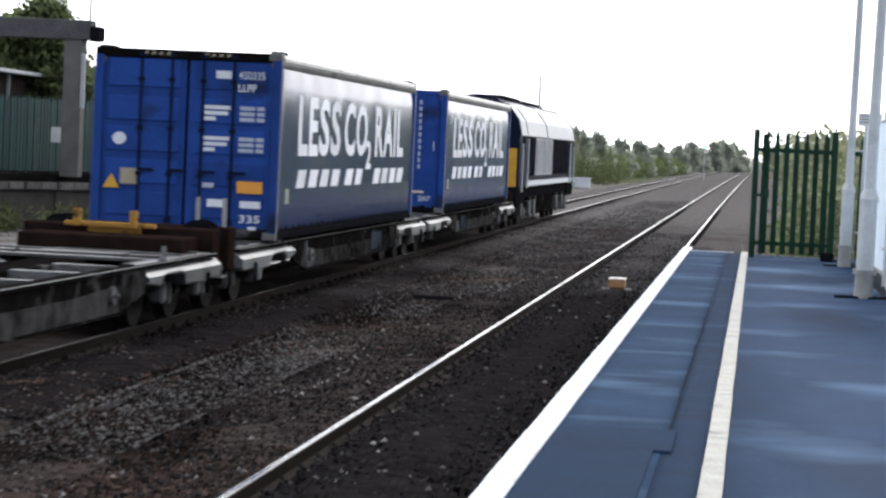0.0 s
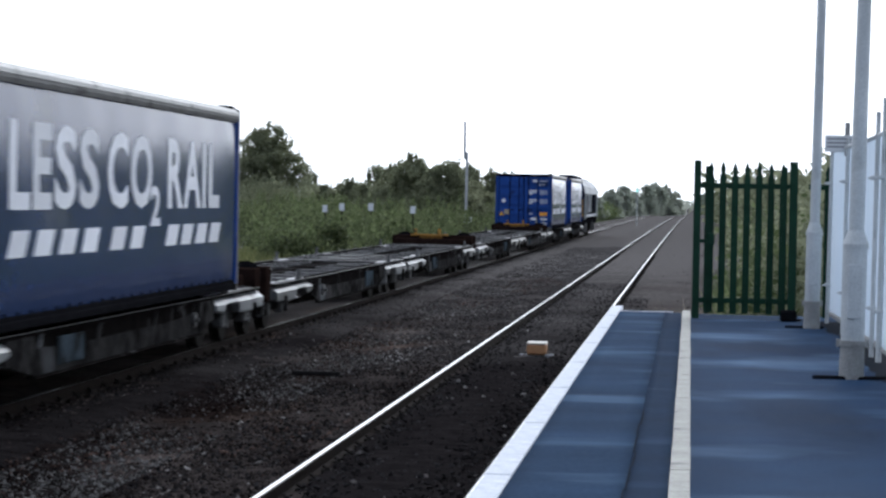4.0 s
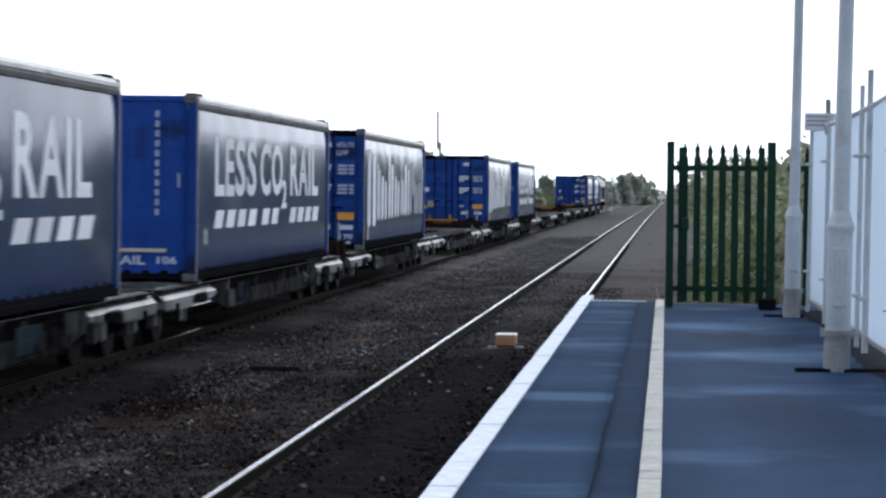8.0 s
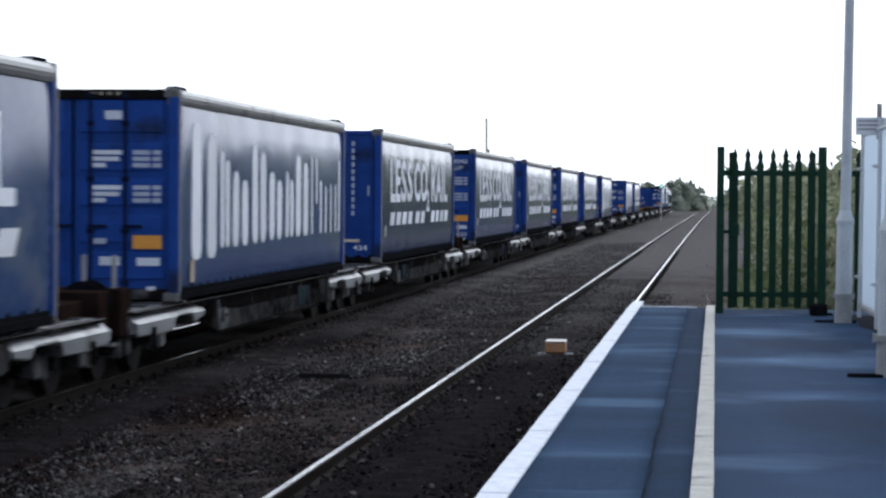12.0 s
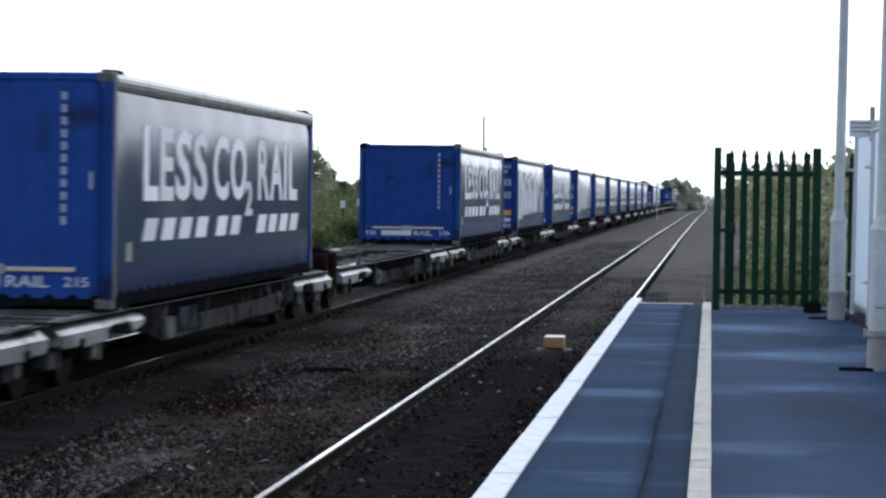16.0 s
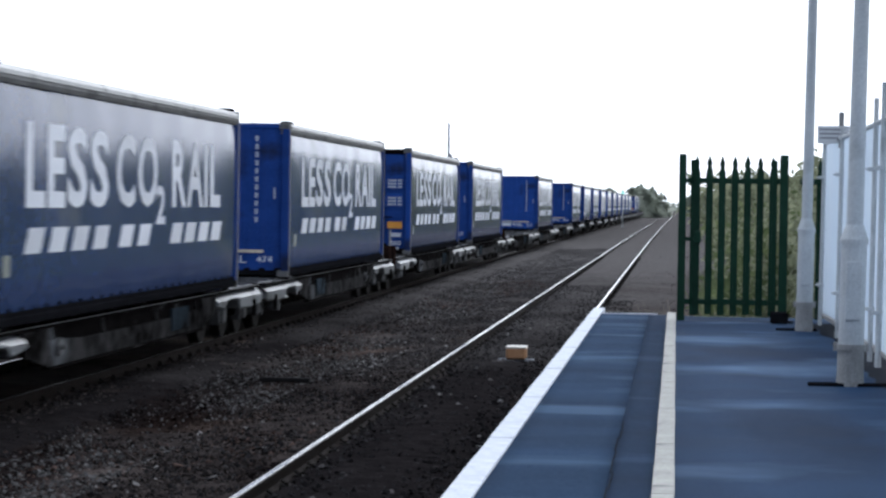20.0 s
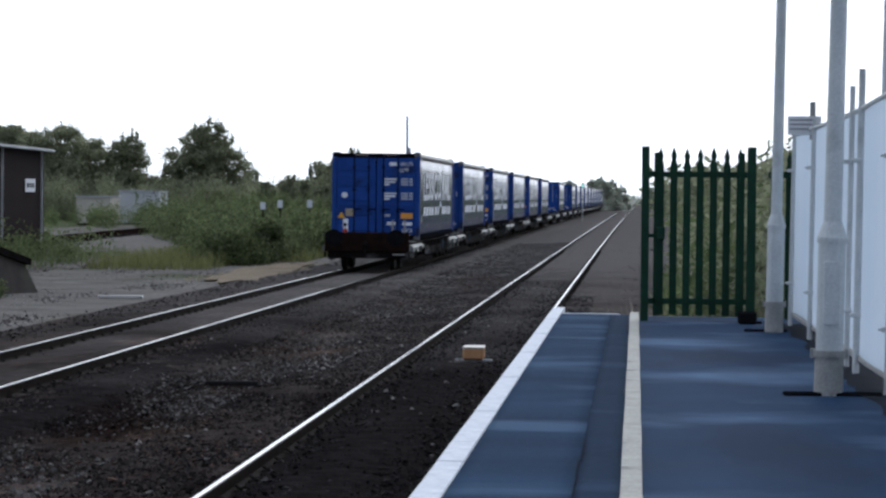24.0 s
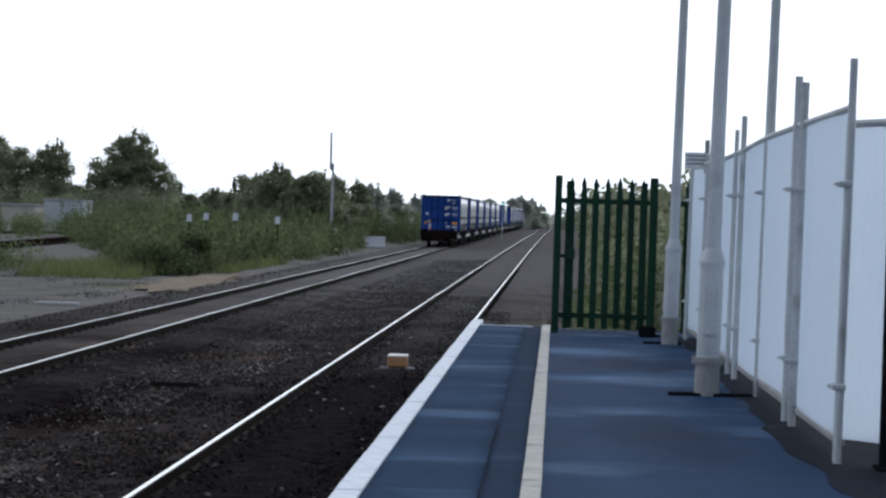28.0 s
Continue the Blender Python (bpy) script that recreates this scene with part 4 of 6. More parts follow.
        for y0, y1, z0, z1 in ((10.3, 10.46, 0.7, 1.98), (10.75, 10.91, 1.2, 1.98), (11.2, 11.36, 0.7, 1.6), (11.75, 11.9, 0.7, 1.5), (12.3, 12.45, 0.7, 1.55), (12.85, 13.0, 0.7, 1.55), (13.25, 13.4, 0.7, 1.98)):
            part("logo_stroke", on_curtain(mesh_of(blob(bmesh.new(), y0, y1, z0, z1, xs, 0.06), "logo_stroke", LETTER), turned=False), None, c, "thin pale bar of the logo")
        part("small_label", boxes((xs - 0.006, xs + 0.003, 0.75, 0.98, 0.22, 0.5)), TAN, c)
    if end == DOOR:
        for s in (-1, 1):
            bm = boxes((min(0.02 * s, s * 1.12), max(0.02 * s, s * 1.12), 0.045, 0.09, 0.16, CH - 0.14))
            d = part("door", bm, BLUE_DOOR, c, "blue ribbed steel container door")
            for z in (0.28, 0.74, 1.2, 1.64, 2.12):
                part("door_panel", boxes((min(0.1 * s, s * 1.06), max(0.1 * s, s * 1.06), 0.026, 0.0445, z, z + (0.34 if z < 2.1 else 0.4)), bevel=0.008), BLUE_DOOR, d)
            for lx in (0.21 * s if s > 0 else -0.21, 0.62 * s):
                bm = bmesh.new()
                rod(bm, (lx, 0.012, 0.14), (lx, 0.012, CH - 0.14), 0.017, seg=8)
                for z in (0.2, 0.85, 1.5, 2.2, 2.55):
                    box(bm, lx - 0.04, lx + 0.04, 0.002, 0.03, z, z + 0.06)
                box(bm, lx - 0.03, lx + 0.22 * s * -1 + 0.03 if s < 0 else lx + 0.2, -0.006, 0.008, 0.92, 0.96) if s > 0 else box(bm, lx - 0.02, lx + 0.2, -0.006, 0.008, 0.92, 0.96)
                part("lock_rod", bm, LOCO_BLUE, d, "dark grimy lock rod")
        part("header", boxes((-1.12, 1.12, 0.01, 0.12, CH - 0.14, CH - 0.01), bevel=0.01), WAGON, c, "dirty dark header beam")
        part("sill", boxes((-1.12, 1.12, 0.01, 0.12, 0.02, 0.15), bevel=0.01), WAGON, c)
        for hx0 in (-0.6, 0.2):
            for i in range(4):
                bm = bmesh.new()
                prism(bm, [(hx0 + i * 0.1, CH - 0.085), (hx0 + i * 0.1 + 0.045, CH - 0.085), (hx0 + i * 0.1 + 0.07, CH - 0.045), (hx0 + i * 0.1 + 0.025, CH - 0.045)], 1, 0.003, 0.012)
                part("hazard_stripe", bm, TAN, c)

        def lab(name, x0, x1, z0, z1, m, text=""):
            part(name, boxes((x0, x1, 0.012, 0.026, z0, z1)), m, c, text)
        for x0, z in ((0.25, 1.66), (0.25, 1.22)):
            for k in range(3):
                lab("print_line", x0 - 0.01, x0 + (0.33, 0.30, 0.14)[k], z + 0.18 - k * 0.08, z + 0.235 - k * 0.08, LETTER)
                lab("print_line", x0 + 0.46, x0 + 0.66, z + 0.18 - k * 0.08, z + 0.235 - k * 0.08, DIM)
                lab("print_line", x0 + 0.69, x0 + 0.79, z + 0.18 - k * 0.08, z + 0.235 - k * 0.08, DIM)
        lab("orange_label", 0.71, 1.05, 0.66, 0.83, ORANGE, "orange label")
        lab("white_label", 0.32, 0.56, 0.45, 0.56, LETTER)
        lab("white_label", 0.76, 1.03, 0.45, 0.55, LETTER)
        lab("white_label", 0.25, 0.40, 0.72, 0.79, DIM)
        lab("print_line", 0.38, 0.58, 2.28, 2.39, LETTER)
        lab("print_line", 0.88, 0.98, 0.13, 0.19, LETTER)
        lab("tan_label", -0.86, -0.64, 0.72, 0.95, TAN)
        bm = bmesh.new()
        prism(bm, [(-1.09, 0.66), (-0.87, 0.66), (-0.98, 0.86)], 1, 0.012, 0.026)
        part("warning_triangle", bm, YELLOW, c, "yellow warning triangle sticker")
        bm = bmesh.new()
        rod(bm, (-0.89, 0.026, 1.37), (-0.89, 0.012, 1.37), 0.09, seg=16)
        part("round_sticker", bm, LETTER, c, "round white sticker")
    else:
        wave = [(x - 0.1, 0.08), (-x + 0.1, 0.08)]
        for i in range(9):
            xx = -1.1 + i * 0.244
            wave += [(xx, 0.032), (xx + 0.03, 0.018), (xx + 0.16, 0.018), (xx + 0.19, 0.032)]
        bm = prism(bmesh.new(), wave, 2, 0.12, CH - 0.1)
        part("end_wall", bm, BLUE_DOOR, c, "plain blue steel end wall")
        part("header", boxes((-1.12, 1.12, 0.005, 0.12, CH - 0.1, CH - 0.01), bevel=0.01), BLUE_DOOR, c)
        for x0, x1 in ((-0.9, -0.22), (0.12, 0.85)):
            part("lamp_bar", boxes((x0, x1, 0.0, 0.02, 0.42, 0.47)), mat("cream_strip", (0.55, 0.45, 0.3), (0.72, 0.62, 0.48), 0.5, 8, 50, 0.05), c, "cream reflective strip")
        part("grey_box", boxes((-0.2, 0.1, -0.005, 0.03, 0.38, 0.5), bevel=0.006), GREY_PANEL, c)
        part("name_bar", boxes((-0.68, 0.05, 0.005, 0.02, 0.24, 0.37)), LETTER, c, "plain white name bar")
        part("lettering", fit_text("RAIL", 0.45, 0.13, 0.01), None, c, "white lettering", at=pose(0.12, 0.018, 0.24, 90))
        for i in range(11):
            part("serial_mark", boxes((0.70, 0.75, 0.005, 0.018, 2.35 - i * 0.14, 2.44 - i * 0.14)), DIM, c)
        part("door_mark", boxes((1.0, 1.03, 0.0, 0.02, 1.35, 1.55)), DIM, c)
        part("tunnel_recess", boxes((-0.55, 0.35, 0.0, 0.03, 0.02, 0.12)), BLACK, c)
    widen(c, 1.088, set())
    return c


# slot, end that faces back, side design, fleet number, serial
LOADS = [(0, PLAIN, "slogan", "287", ""), (1, DOOR, "slogan", "335", "450335"), (6, PLAIN, "slogan", "286", ""), (7, DOOR, "logo", "", ""),
         (9, DOOR, "logo", "170", "450170"), (10, PLAIN, "slogan", "106", ""), (11, DOOR, "slogan", "370", "450370"), (12, PLAIN, "slogan", "478", ""),
         (13, DOOR, "slogan", "403", "450403"), (14, PLAIN, "slogan", "434", ""), (15, DOOR, "logo", "", ""), (16, PLAIN, "slogan", "78", ""),
         (17, DOOR, "logo", "253", "450253"), (18, PLAIN, "slogan", "330", ""), (20, PLAIN, "slogan", "215", ""), (22, PLAIN, "slogan", "457", ""),
         (23, DOOR, "slogan", "260", ""), (24, PLAIN, "slogan", "474", ""), (25, DOOR, "slogan", "353", "450353"), (26, PLAIN, "slogan", "380", ""),
         (27, DOOR, "slogan", "173", "450173")]


def slot_y(k):
    """Where the rear of a load place stands at the start."""
    return 45.2 - 38.4 * (k // 2) - (18.8 if k % 2 else 0.0)


FLOOR_Z = RAIL_Z + 0.86
MOVERS = []
bases = {}
for k, end, side, num, serial in LOADS:
    if (end, side) not in bases:
        bases[end, side] = c = container_base(end, side)
    else:
        c = copy_thing(bases[end, side], Matrix())
        for o in [o for o in c.children if o.get("own")]:
            bpy.data.objects.remove(o)
    tagged(c, (("blue container, ribbed doors, " if end == DOOR else "blue container, plain end wall, ") + "grey-blue curtain with " + ("white slogan" if side == "slogan" else "white logo blocks")), "shipping container", "containers on the train")
    if num:
        if end == DOOR:
            o = part("fleet_number", fit_text(num, 0.3, 0.11, 0.012), None, c, "white fleet number", at=pose(0.82, 0.02, 0.24, 90))
            o["own"] = 1
        else:
            for xx in (-1.17, 0.80):
                o = part("fleet_number", fit_text(num, 0.28, 0.11, 0.012), None, c, "white fleet number", at=pose(xx, 0.018, 0.25, 90))
                o["own"] = 1
    if serial:
        o = part("serial_number", fit_text(serial, 0.38, 0.11, 0.008), None, c, at=pose(0.74, 0.02, 2.28, 90))
        o["own"] = 1
        o = part("type_code", fit_text("LLPP", 0.26, 0.11, 0.008), None, c, at=pose(0.74, 0.02, 2.1, 90))
        o["own"] = 1
    MOVERS.append((c, slot_y(k), FLOOR_Z, 0))
for c in [m[0] for m in MOVERS]:
    for o in c.children:
        if "own" in o:
            del o["own"]


def wheelset(parent, y):
    bm = bmesh.new()
    rod(bm, (-0.98, y, 0.42), (0.98, y, 0.42), 0.07, seg=10)
    for s in (-1, 1):
        rod(bm, (s * 0.68, y, 0.42), (s * 0.80, y, 0.42), 0.42, seg=24)
        rod(bm, (s * 0.655, y, 0.42), (s * 0.69, y, 0.42), 0.447, seg=24)
        rod(bm, (s * 0.80, y, 0.42), (s * 0.83, y, 0.42), 0.16, seg=14)
    return part("wheelset", bm, WHEEL, parent)


def bogie(parent, y, wheels=(-0.9, 0.9), hw=1.45):
    bm = bmesh.new()
    for s in (-1, 1):
        prism(bm, [(y - hw, 0.5), (y - hw, 0.62), (y - hw * 0.55, 0.66), (y - 0.35, 0.56), (y + 0.35, 0.56), (y + hw * 0.55, 0.66), (y + hw, 0.62), (y + hw, 0.5), (y + 0.45, 0.36), (y - 0.45, 0.36)], 0, s * 1.0 - 0.06, s * 1.0 + 0.06)
    box(bm, -1.0, 1.0, y - 0.2, y + 0.2, 0.4, 0.62)
    b = part("bogie", bm, WAGON, parent, "dirty steel bogie")
    for wy in wheels:
        wheelset(b, y + wy)
        for s in (-1, 1):
            bm = boxes((s * 1.08 - 0.09, s * 1.08 + 0.09, y + wy - 0.13, y + wy + 0.13, 0.3, 0.56), bevel=0.03)
            box(bm, s * 1.08 - 0.05, s * 1.08 + 0.1, y + wy + 0.2, y + wy + 0.28, 0.28, 0.6, 0.015)
            part("axle_box", bm, DECK, b, "greyish axle box and hanger")
    return b


def wagon_base():
    """A low flat container wagon, centred at its middle, rails at z = 0; its buffer end is at +y."""
    w = empty("container_wagon")
    top, A, B = 0.82, -9.2, 9.2
    for s in (-1, 1):
        # Black on this web stands in for the shadow under the flange.
        bm = boxes((s * 1.195 - 0.012, s * 1.195 + 0.012, -5.5, 5.5, 0.56, top - 0.02), (s * 1.14 - 0.11, s * 1.14 + 0.11, A + 0.1, B - 0.1, top - 0.035, top))
        part("sill_web", bm, WAGON, w, "recessed web, painted black for the shade under the deck edge")
        bm = bmesh.new()
        prism(bm, [(-5.4, 0.55), (-5.0, 0.47), (-4.3, 0.36), (4.3, 0.36), (5.0, 0.47), (5.4, 0.55), (5.4, 0.64), (4.6, 0.66), (2.6, 0.60), (-2.6, 0.60), (-4.6, 0.66), (-5.4, 0.64)], 0, s * 1.225 - 0.014, s * 1.225 + 0.014)
        part("side_sill", bm, SILL, w, "mottled grimy grey side sill")
        for y in (-4.0, -1.4, 1.6, 4.0):
            bm = bmesh.new()
            prism(bm, [(y - 0.05, 0.6), (y + 0.05, 0.6), (y + 0.16, top - 0.03), (y + 0.10, top - 0.03)], 0, s * 1.21 - 0.02, s * 1.21 + 0.02)
            part("sill_strut", bm, SILL, w)
        bm = boxes((s * 1.235 - 0.012, s * 1.235 + 0.012, A + 0.1, B - 0.1, top - 0.012, top + 0.006))
        part("sill_flange", bm, DECK, w, "bright worn top flange")
        for e in (-1, 1):
            ya, yb = sorted((e * 6.75, e * 9.15))
            bm = bmesh.new()
            rings = []
            for d, zb in ((5.35, 0.62), (5.45, 0.60), (5.95, 0.56), (6.05, 0.64), (6.2, 0.69), (6.95, 0.69), (7.1, 0.64), (7.2, 0.52), (8.3, 0.5), (8.36, 0.53), (9.05, 0.53), (9.15, 0.58)):
                rings.append([bm.verts.new((s * px, e * d, pz)) for px, pz in ((0.98, zb), (1.27, zb), (1.29, zb + 0.02), (1.29, 0.685), (1.12, 0.83), (0.98, 0.83))])
            for p, q in zip(rings, rings[1:]):
                for n in range(6):
                    m = (n + 1) % 6
                    bm.faces.new((p[n], p[m], q[m], q[n]))
            bm.faces.new(rings[0])
            bm.faces.new(rings[-1])
            bmesh.ops.recalc_face_normals(bm, faces=bm.faces[:])
            part("bogie_cover", bm, WAGON_END, w, "worn pale grey bevelled cover over the bogie")
            bm = bmesh.new()
            yy = [e * 4.3, e * 5.35]
            prism(bm, [(yy[0], 0.37), (yy[1], 0.52), (yy[1], 0.78), (yy[0], 0.78)], 0, s * 1.235 - 0.02, s * 1.235 + 0.02)
            part("gusset", bm, SILL, w)
            part("lifting_lug", boxes((s * 1.3 - 0.025, s * 1.3 + 0.025, e * 8.34 - 0.04, e * 8.34 + 0.03, 0.36, 0.62), bevel=0.012), WAGON, w)
        part("lower_flange", boxes((s * 1.225 - 0.05, s * 1.225 + 0.05, -4.3, 4.3, 0.335, 0.358)), WAGON, w, "black lower flange")
        for y, m in ((-3.3, PALE_BLUE),):
            part("side_plate", boxes((s * 1.245 - 0.012, s * 1.245 + 0.012, y, y + 1.1, 0.42, 0.72), bevel=0.005), m, w, "faded panel on the sill")
        bm = bmesh.new()
        rod(bm, (s * 1.24, 3.9, 0.56), (s * 1.28, 3.9, 0.56), 0.10, seg=16)
        rod(bm, (s * 1.27, 3.9, 0.56), (s * 1.32, 3.9, 0.56), 0.03, seg=8)
        part("brake_wheel", bm, DECK, w, "small round hand-brake wheel")
        for y in (-6.4, 6.4):
            bm = bmesh.new()
            rod(bm, (s * 1.2, y, 0.8), (s * 1.2, y, 1.0), 0.03, seg=8)
            box(bm, s * 1.2 - 0.05, s * 1.2 + 0.05, y - 0.07, y + 0.07, 0.8, 0.87, 0.01)
            part("twist_lock", bm, DECK, w)
    part("centre_spine", boxes((-0.28, 0.28, A + 0.1, B - 0.1, 0.45, top - 0.03), bevel=0.01), WAGON, w)
    for y in (-5.2, -3.6, -1.9, 0.0, 1.9, 3.6, 5.2):
        for x0, x1 in ((-1.12, -0.28), (0.28, 1.12)):
            part("cross_member", boxes((x0, x1, y - 0.09, y + 0.09, 0.5, top - 0.012), bevel=0.008), DECK, w)
    for e in (-1, 1):
        ya, yb = sorted((e * 6.6, e * 9.15))
        bm = boxes((-1.15, 1.15, ya, yb, top - 0.03, top + 0.01), bevel=0.006)
        for i in range(3):
            box(bm, -1.1, 1.1, ya + 0.35 + i * 0.8, ya + 0.45 + i * 0.8, top, top + 0.035)
        box(bm, -0.5, 0.5, ya + 0.5, yb - 0.5, top, top + 0.025)
        part("end_deck", bm, DECK, w, "scuffed grey steel deck plate")
        bogie(w, e * 7.85)
    part("coupling_bar", boxes((-0.12, 0.12, A - 0.3, A + 0.2, 0.5, 0.7), bevel=0.02), WAGON, w)
    # buffer end
    hs = part("headstock", boxes((-1.18, 1.18, 9.1, 9.5, 0.55, 1.12), (-1.0, 1.0, 8.2, 9.1, 0.83, 1.02), bevel=0.02), RUST, w, "rust-brown raised headstock")
    for s in (-1, 1):
        bm = bmesh.new()
        rod(bm, (s * 0.87, 9.5, 0.98), (s * 0.87, 9.95, 0.98), 0.10, seg=14)
        rod(bm, (s * 0.87, 9.95, 0.98), (s * 0.87, 9.99, 0.98), 0.24, seg=18)
        part("buffer", bm, BLACK, hs)
        if s < 0:
            bm = bmesh.new()
            for xx in (0.72, 1.06):
                rod(bm, (s * xx, 9.3, 0.7), (s * xx, 9.3, 1.5), 0.027, seg=8)
            box(bm, min(s * 0.7, s * 1.1), max(s * 0.7, s * 1.1), 9.2, 9.4, 0.9, 0.94)
            box(bm, min(s * 0.75, s * 1.1), max(s * 0.75, s * 1.1), 9.2, 9.5, 0.45, 0.49)
            part("hand_rail", bm, GALV_DARK, w, "pale grey corner handrail with a step")
    bm = boxes((-0.62, 0.5, 8.9, 9.0, 1.1, 1.16), (-0.35, 0.3, 9.0, 9.08, 1.02, 1.1), bevel=0.01)
    box(bm, -0.5, -0.42, 8.85, 8.95, 1.1, 1.32)
    box(bm, 0.2, 0.28, 8.85, 8.95, 1.1, 1.32)
    part("yellow_bar", bm, OCHRE, w, "yellow lifting bar")
    bm = bmesh.new()
    rod(bm, (0, 9.5, 0.8), (0, 10.0, 0.72), 0.06, seg=8)
    rod(bm, (0, 9.95, 0.74), (0, 10.02, 0.5), 0.04, seg=8)
    part("drawhook", bm, WAGON, w)
    part("buffer_stay", boxes((-1.1, 1.1, 9.2, 9.45, 0.35, 0.56), bevel=0.02), WAGON, w)
    widen(w, 1.06, set())
    return w


first_wagon = None
for k in range(28):
    if k == 0:
        w = first_wagon = wagon_base()
    else:
        w = copy_thing(first_wagon, Matrix())
    loaded = k in [v[0] for v in LOADS]
    tagged(w, "low grimy flat wagon with pale grey ends, " + ("carrying a container" if loaded else "empty open frame"), "flat wagon", "wagons of the train")
    MOVERS.append((w, slot_y(k) + L / 2, RAIL_Z, 180 if k % 2 else 0))
    last = w
    for o in [o for o in w.children if (o.name.startswith("yellow_bar") and k % 2) or (o.name.startswith("hand_rail") and not (k % 2 and loaded))]:
        if k:
            bpy.data.objects.remove(o)
tl = part("tail_lamp", boxes((0.56, 0.70, 9.44, 9.56, 1.12, 1.52), bevel=0.02), LETTER, last, "white tail lamp box with a red base")
part("red_base", boxes((0.565, 0.695, 9.545, 9.57, 1.13, 1.22)), RED, tl)
bm = bmesh.new()
rod(bm, (0.63, 9.55, 1.35), (0.63, 9.6, 1.35), 0.05, seg=14)
part("lens", bm, BLACK, tl)

# ---- locomotive ----
loco = tagged(empty("diesel_locomotive"), "dark blue diesel locomotive, silver roof shoulders, yellow end", "locomotive")
LL = 21.4
prof = [(-1.32, 1.25), (1.32, 1.25), (1.32, 2.75), (1.22, 3.15), (0.95, 3.5), (0.5, 3.75), (0.0, 3.82), (-0.5, 3.75), (-0.95, 3.5), (-1.22, 3.15), (-1.32, 2.75)]
bm = bmesh.new()
prism(bm, [(-1.3, 1.25), (1.3, 1.25), (1.3, 2.78), (-1.3, 2.78)], 1, 2.4, LL - 2.4)
part("body", bm, LOCO_BLUE, loco, "dark blue bodyside")
bm = bmesh.new()
prism(bm, [(1.335, 2.72), (1.24, 3.16), (0.97, 3.52), (0.51, 3.775), (0.0, 3.845), (-0.51, 3.775), (-0.97, 3.52), (-1.24, 3.16), (-1.335, 2.72)], 1, 0.42, LL - 0.42)
part("roof", bm, LOCO_BLUE, loco, "dark curved roof")
for s in (-1, 1):
    bm = bmesh.new()
    prism(bm, [(s * 1.335, 2.74), (s * 1.352, 2.74), (s * 1.257, 3.17), (s * 0.985, 3.535), (s * 0.72, 3.69), (s * 0.71, 3.67), (s * 0.97, 3.52), (s * 1.24, 3.16)], 1, 0.5, LL - 0.5)
    part("cantrail", bm, LOCO_ROOF, loco, "silver-grey curved shoulder of the roof")
for y, d in ((0.12, 0.32), (2.3, 0.12), (9.2, 0.14), (LL - 0.44, 0.32)):
    bm = bmesh.new()
    prism(bm, [(1.365, 2.72), (1.27, 3.18), (0.995, 3.55), (0.53, 3.80), (0.0, 3.875), (-0.53, 3.80), (-0.995, 3.55), (-1.27, 3.18), (-1.365, 2.72)], 1, y, y + d)
    part("roof_rib", bm, LOCO_BLUE, loco)
for e in (0, 1):
    def ey(d):
        return LL - d if e else d
    bm = bmesh.new()
    ya, yb = sorted((ey(0.15), ey(2.5)))
    prism(bm, prof, 1, ya, yb)
    part("cab", bm, LOCO_BLUE, loco)
    bm = bmesh.new()
    ya, yb = sorted((ey(0.08), ey(0.15)))
    prism(bm, [(-1.25, 1.2), (1.25, 1.2), (1.25, 2.35), (-1.25, 2.35)], 1, ya, yb)
    part("cab_front", bm, YELLOW, loco, "warning yellow cab end")
    ya, yb = sorted((ey(0.09), ey(0.14)))
    part("windscreen", boxes((-1.0, -0.08, ya, yb, 2.45, 3.05), (0.08, 1.0, ya, yb, 2.45, 3.05), bevel=0.01), BLACK, loco)
    for s in (-1, 1):
        ya, yb = sorted((ey(1.0), ey(1.75)))
        part("cab_window", boxes((s * 1.315, s * 1.33, ya, yb, 2.3, 2.85) if s > 0 else (-1.33, -1.315, ya, yb, 2.3, 2.85)), BLACK, loco)
        bm = bmesh.new()
        rod(bm, (s * 0.87, ey(0.1), 1.05), (s * 0.87, ey(-0.4), 1.05), 0.11, seg=12)
        rod(bm, (s * 0.87, ey(-0.4), 1.05), (s * 0.87, ey(-0.44), 1.05), 0.25, seg=16)
        part("buffer", bm, BLACK, loco)
        bm = bmesh.new()
        rod(bm, (s * 1.37, ey(2.35), 1.2), (s * 1.37, ey(2.35), 2.65), 0.03, seg=8)
        part("hand_rail", bm, GALV, loco)
        bm = bmesh.new()
        rod(bm, (s * 1.37, ey(0.7), 1.1), (s * 1.37, ey(0.7), 2.5), 0.03, seg=8)
        part("hand_rail", bm, GALV, loco)
    ya, yb = sorted((ey(0.0), ey(2.6)))
    part("buffer_beam", boxes((-1.3, 1.3, ya, yb, 0.75, 1.25), bevel=0.03), BLACK, loco)
for s in (-1, 1):
    sx = (s * 1.30, s * 1.325) if s > 0 else (-1.325, -1.30)
    part("sole_stripe", boxes((*sx, 2.7, LL - 0.8, 1.24, 1.40)), LETTER, loco, "white stripe along the sole bar")
    for y0, y1, m in ((2.7, 5.3, BLACK), (5.5, 8.0, GREY_PANEL), (8.2, 11.6, GREY_PANEL), (11.8, 18.4, BLACK)):
        part("side_panel", boxes((*sx, y0, y1, 1.55, 2.7), bevel=0.008), m, loco, "side panel")
        for i in range(int((y1 - y0) / 0.45)):
            part("louvre", boxes((sx[0] - 0.008, sx[1] + 0.008, y0 + 0.1 + i * 0.45, y0 + 0.14 + i * 0.45, 1.6, 2.65)), LOCO_BLUE, loco)
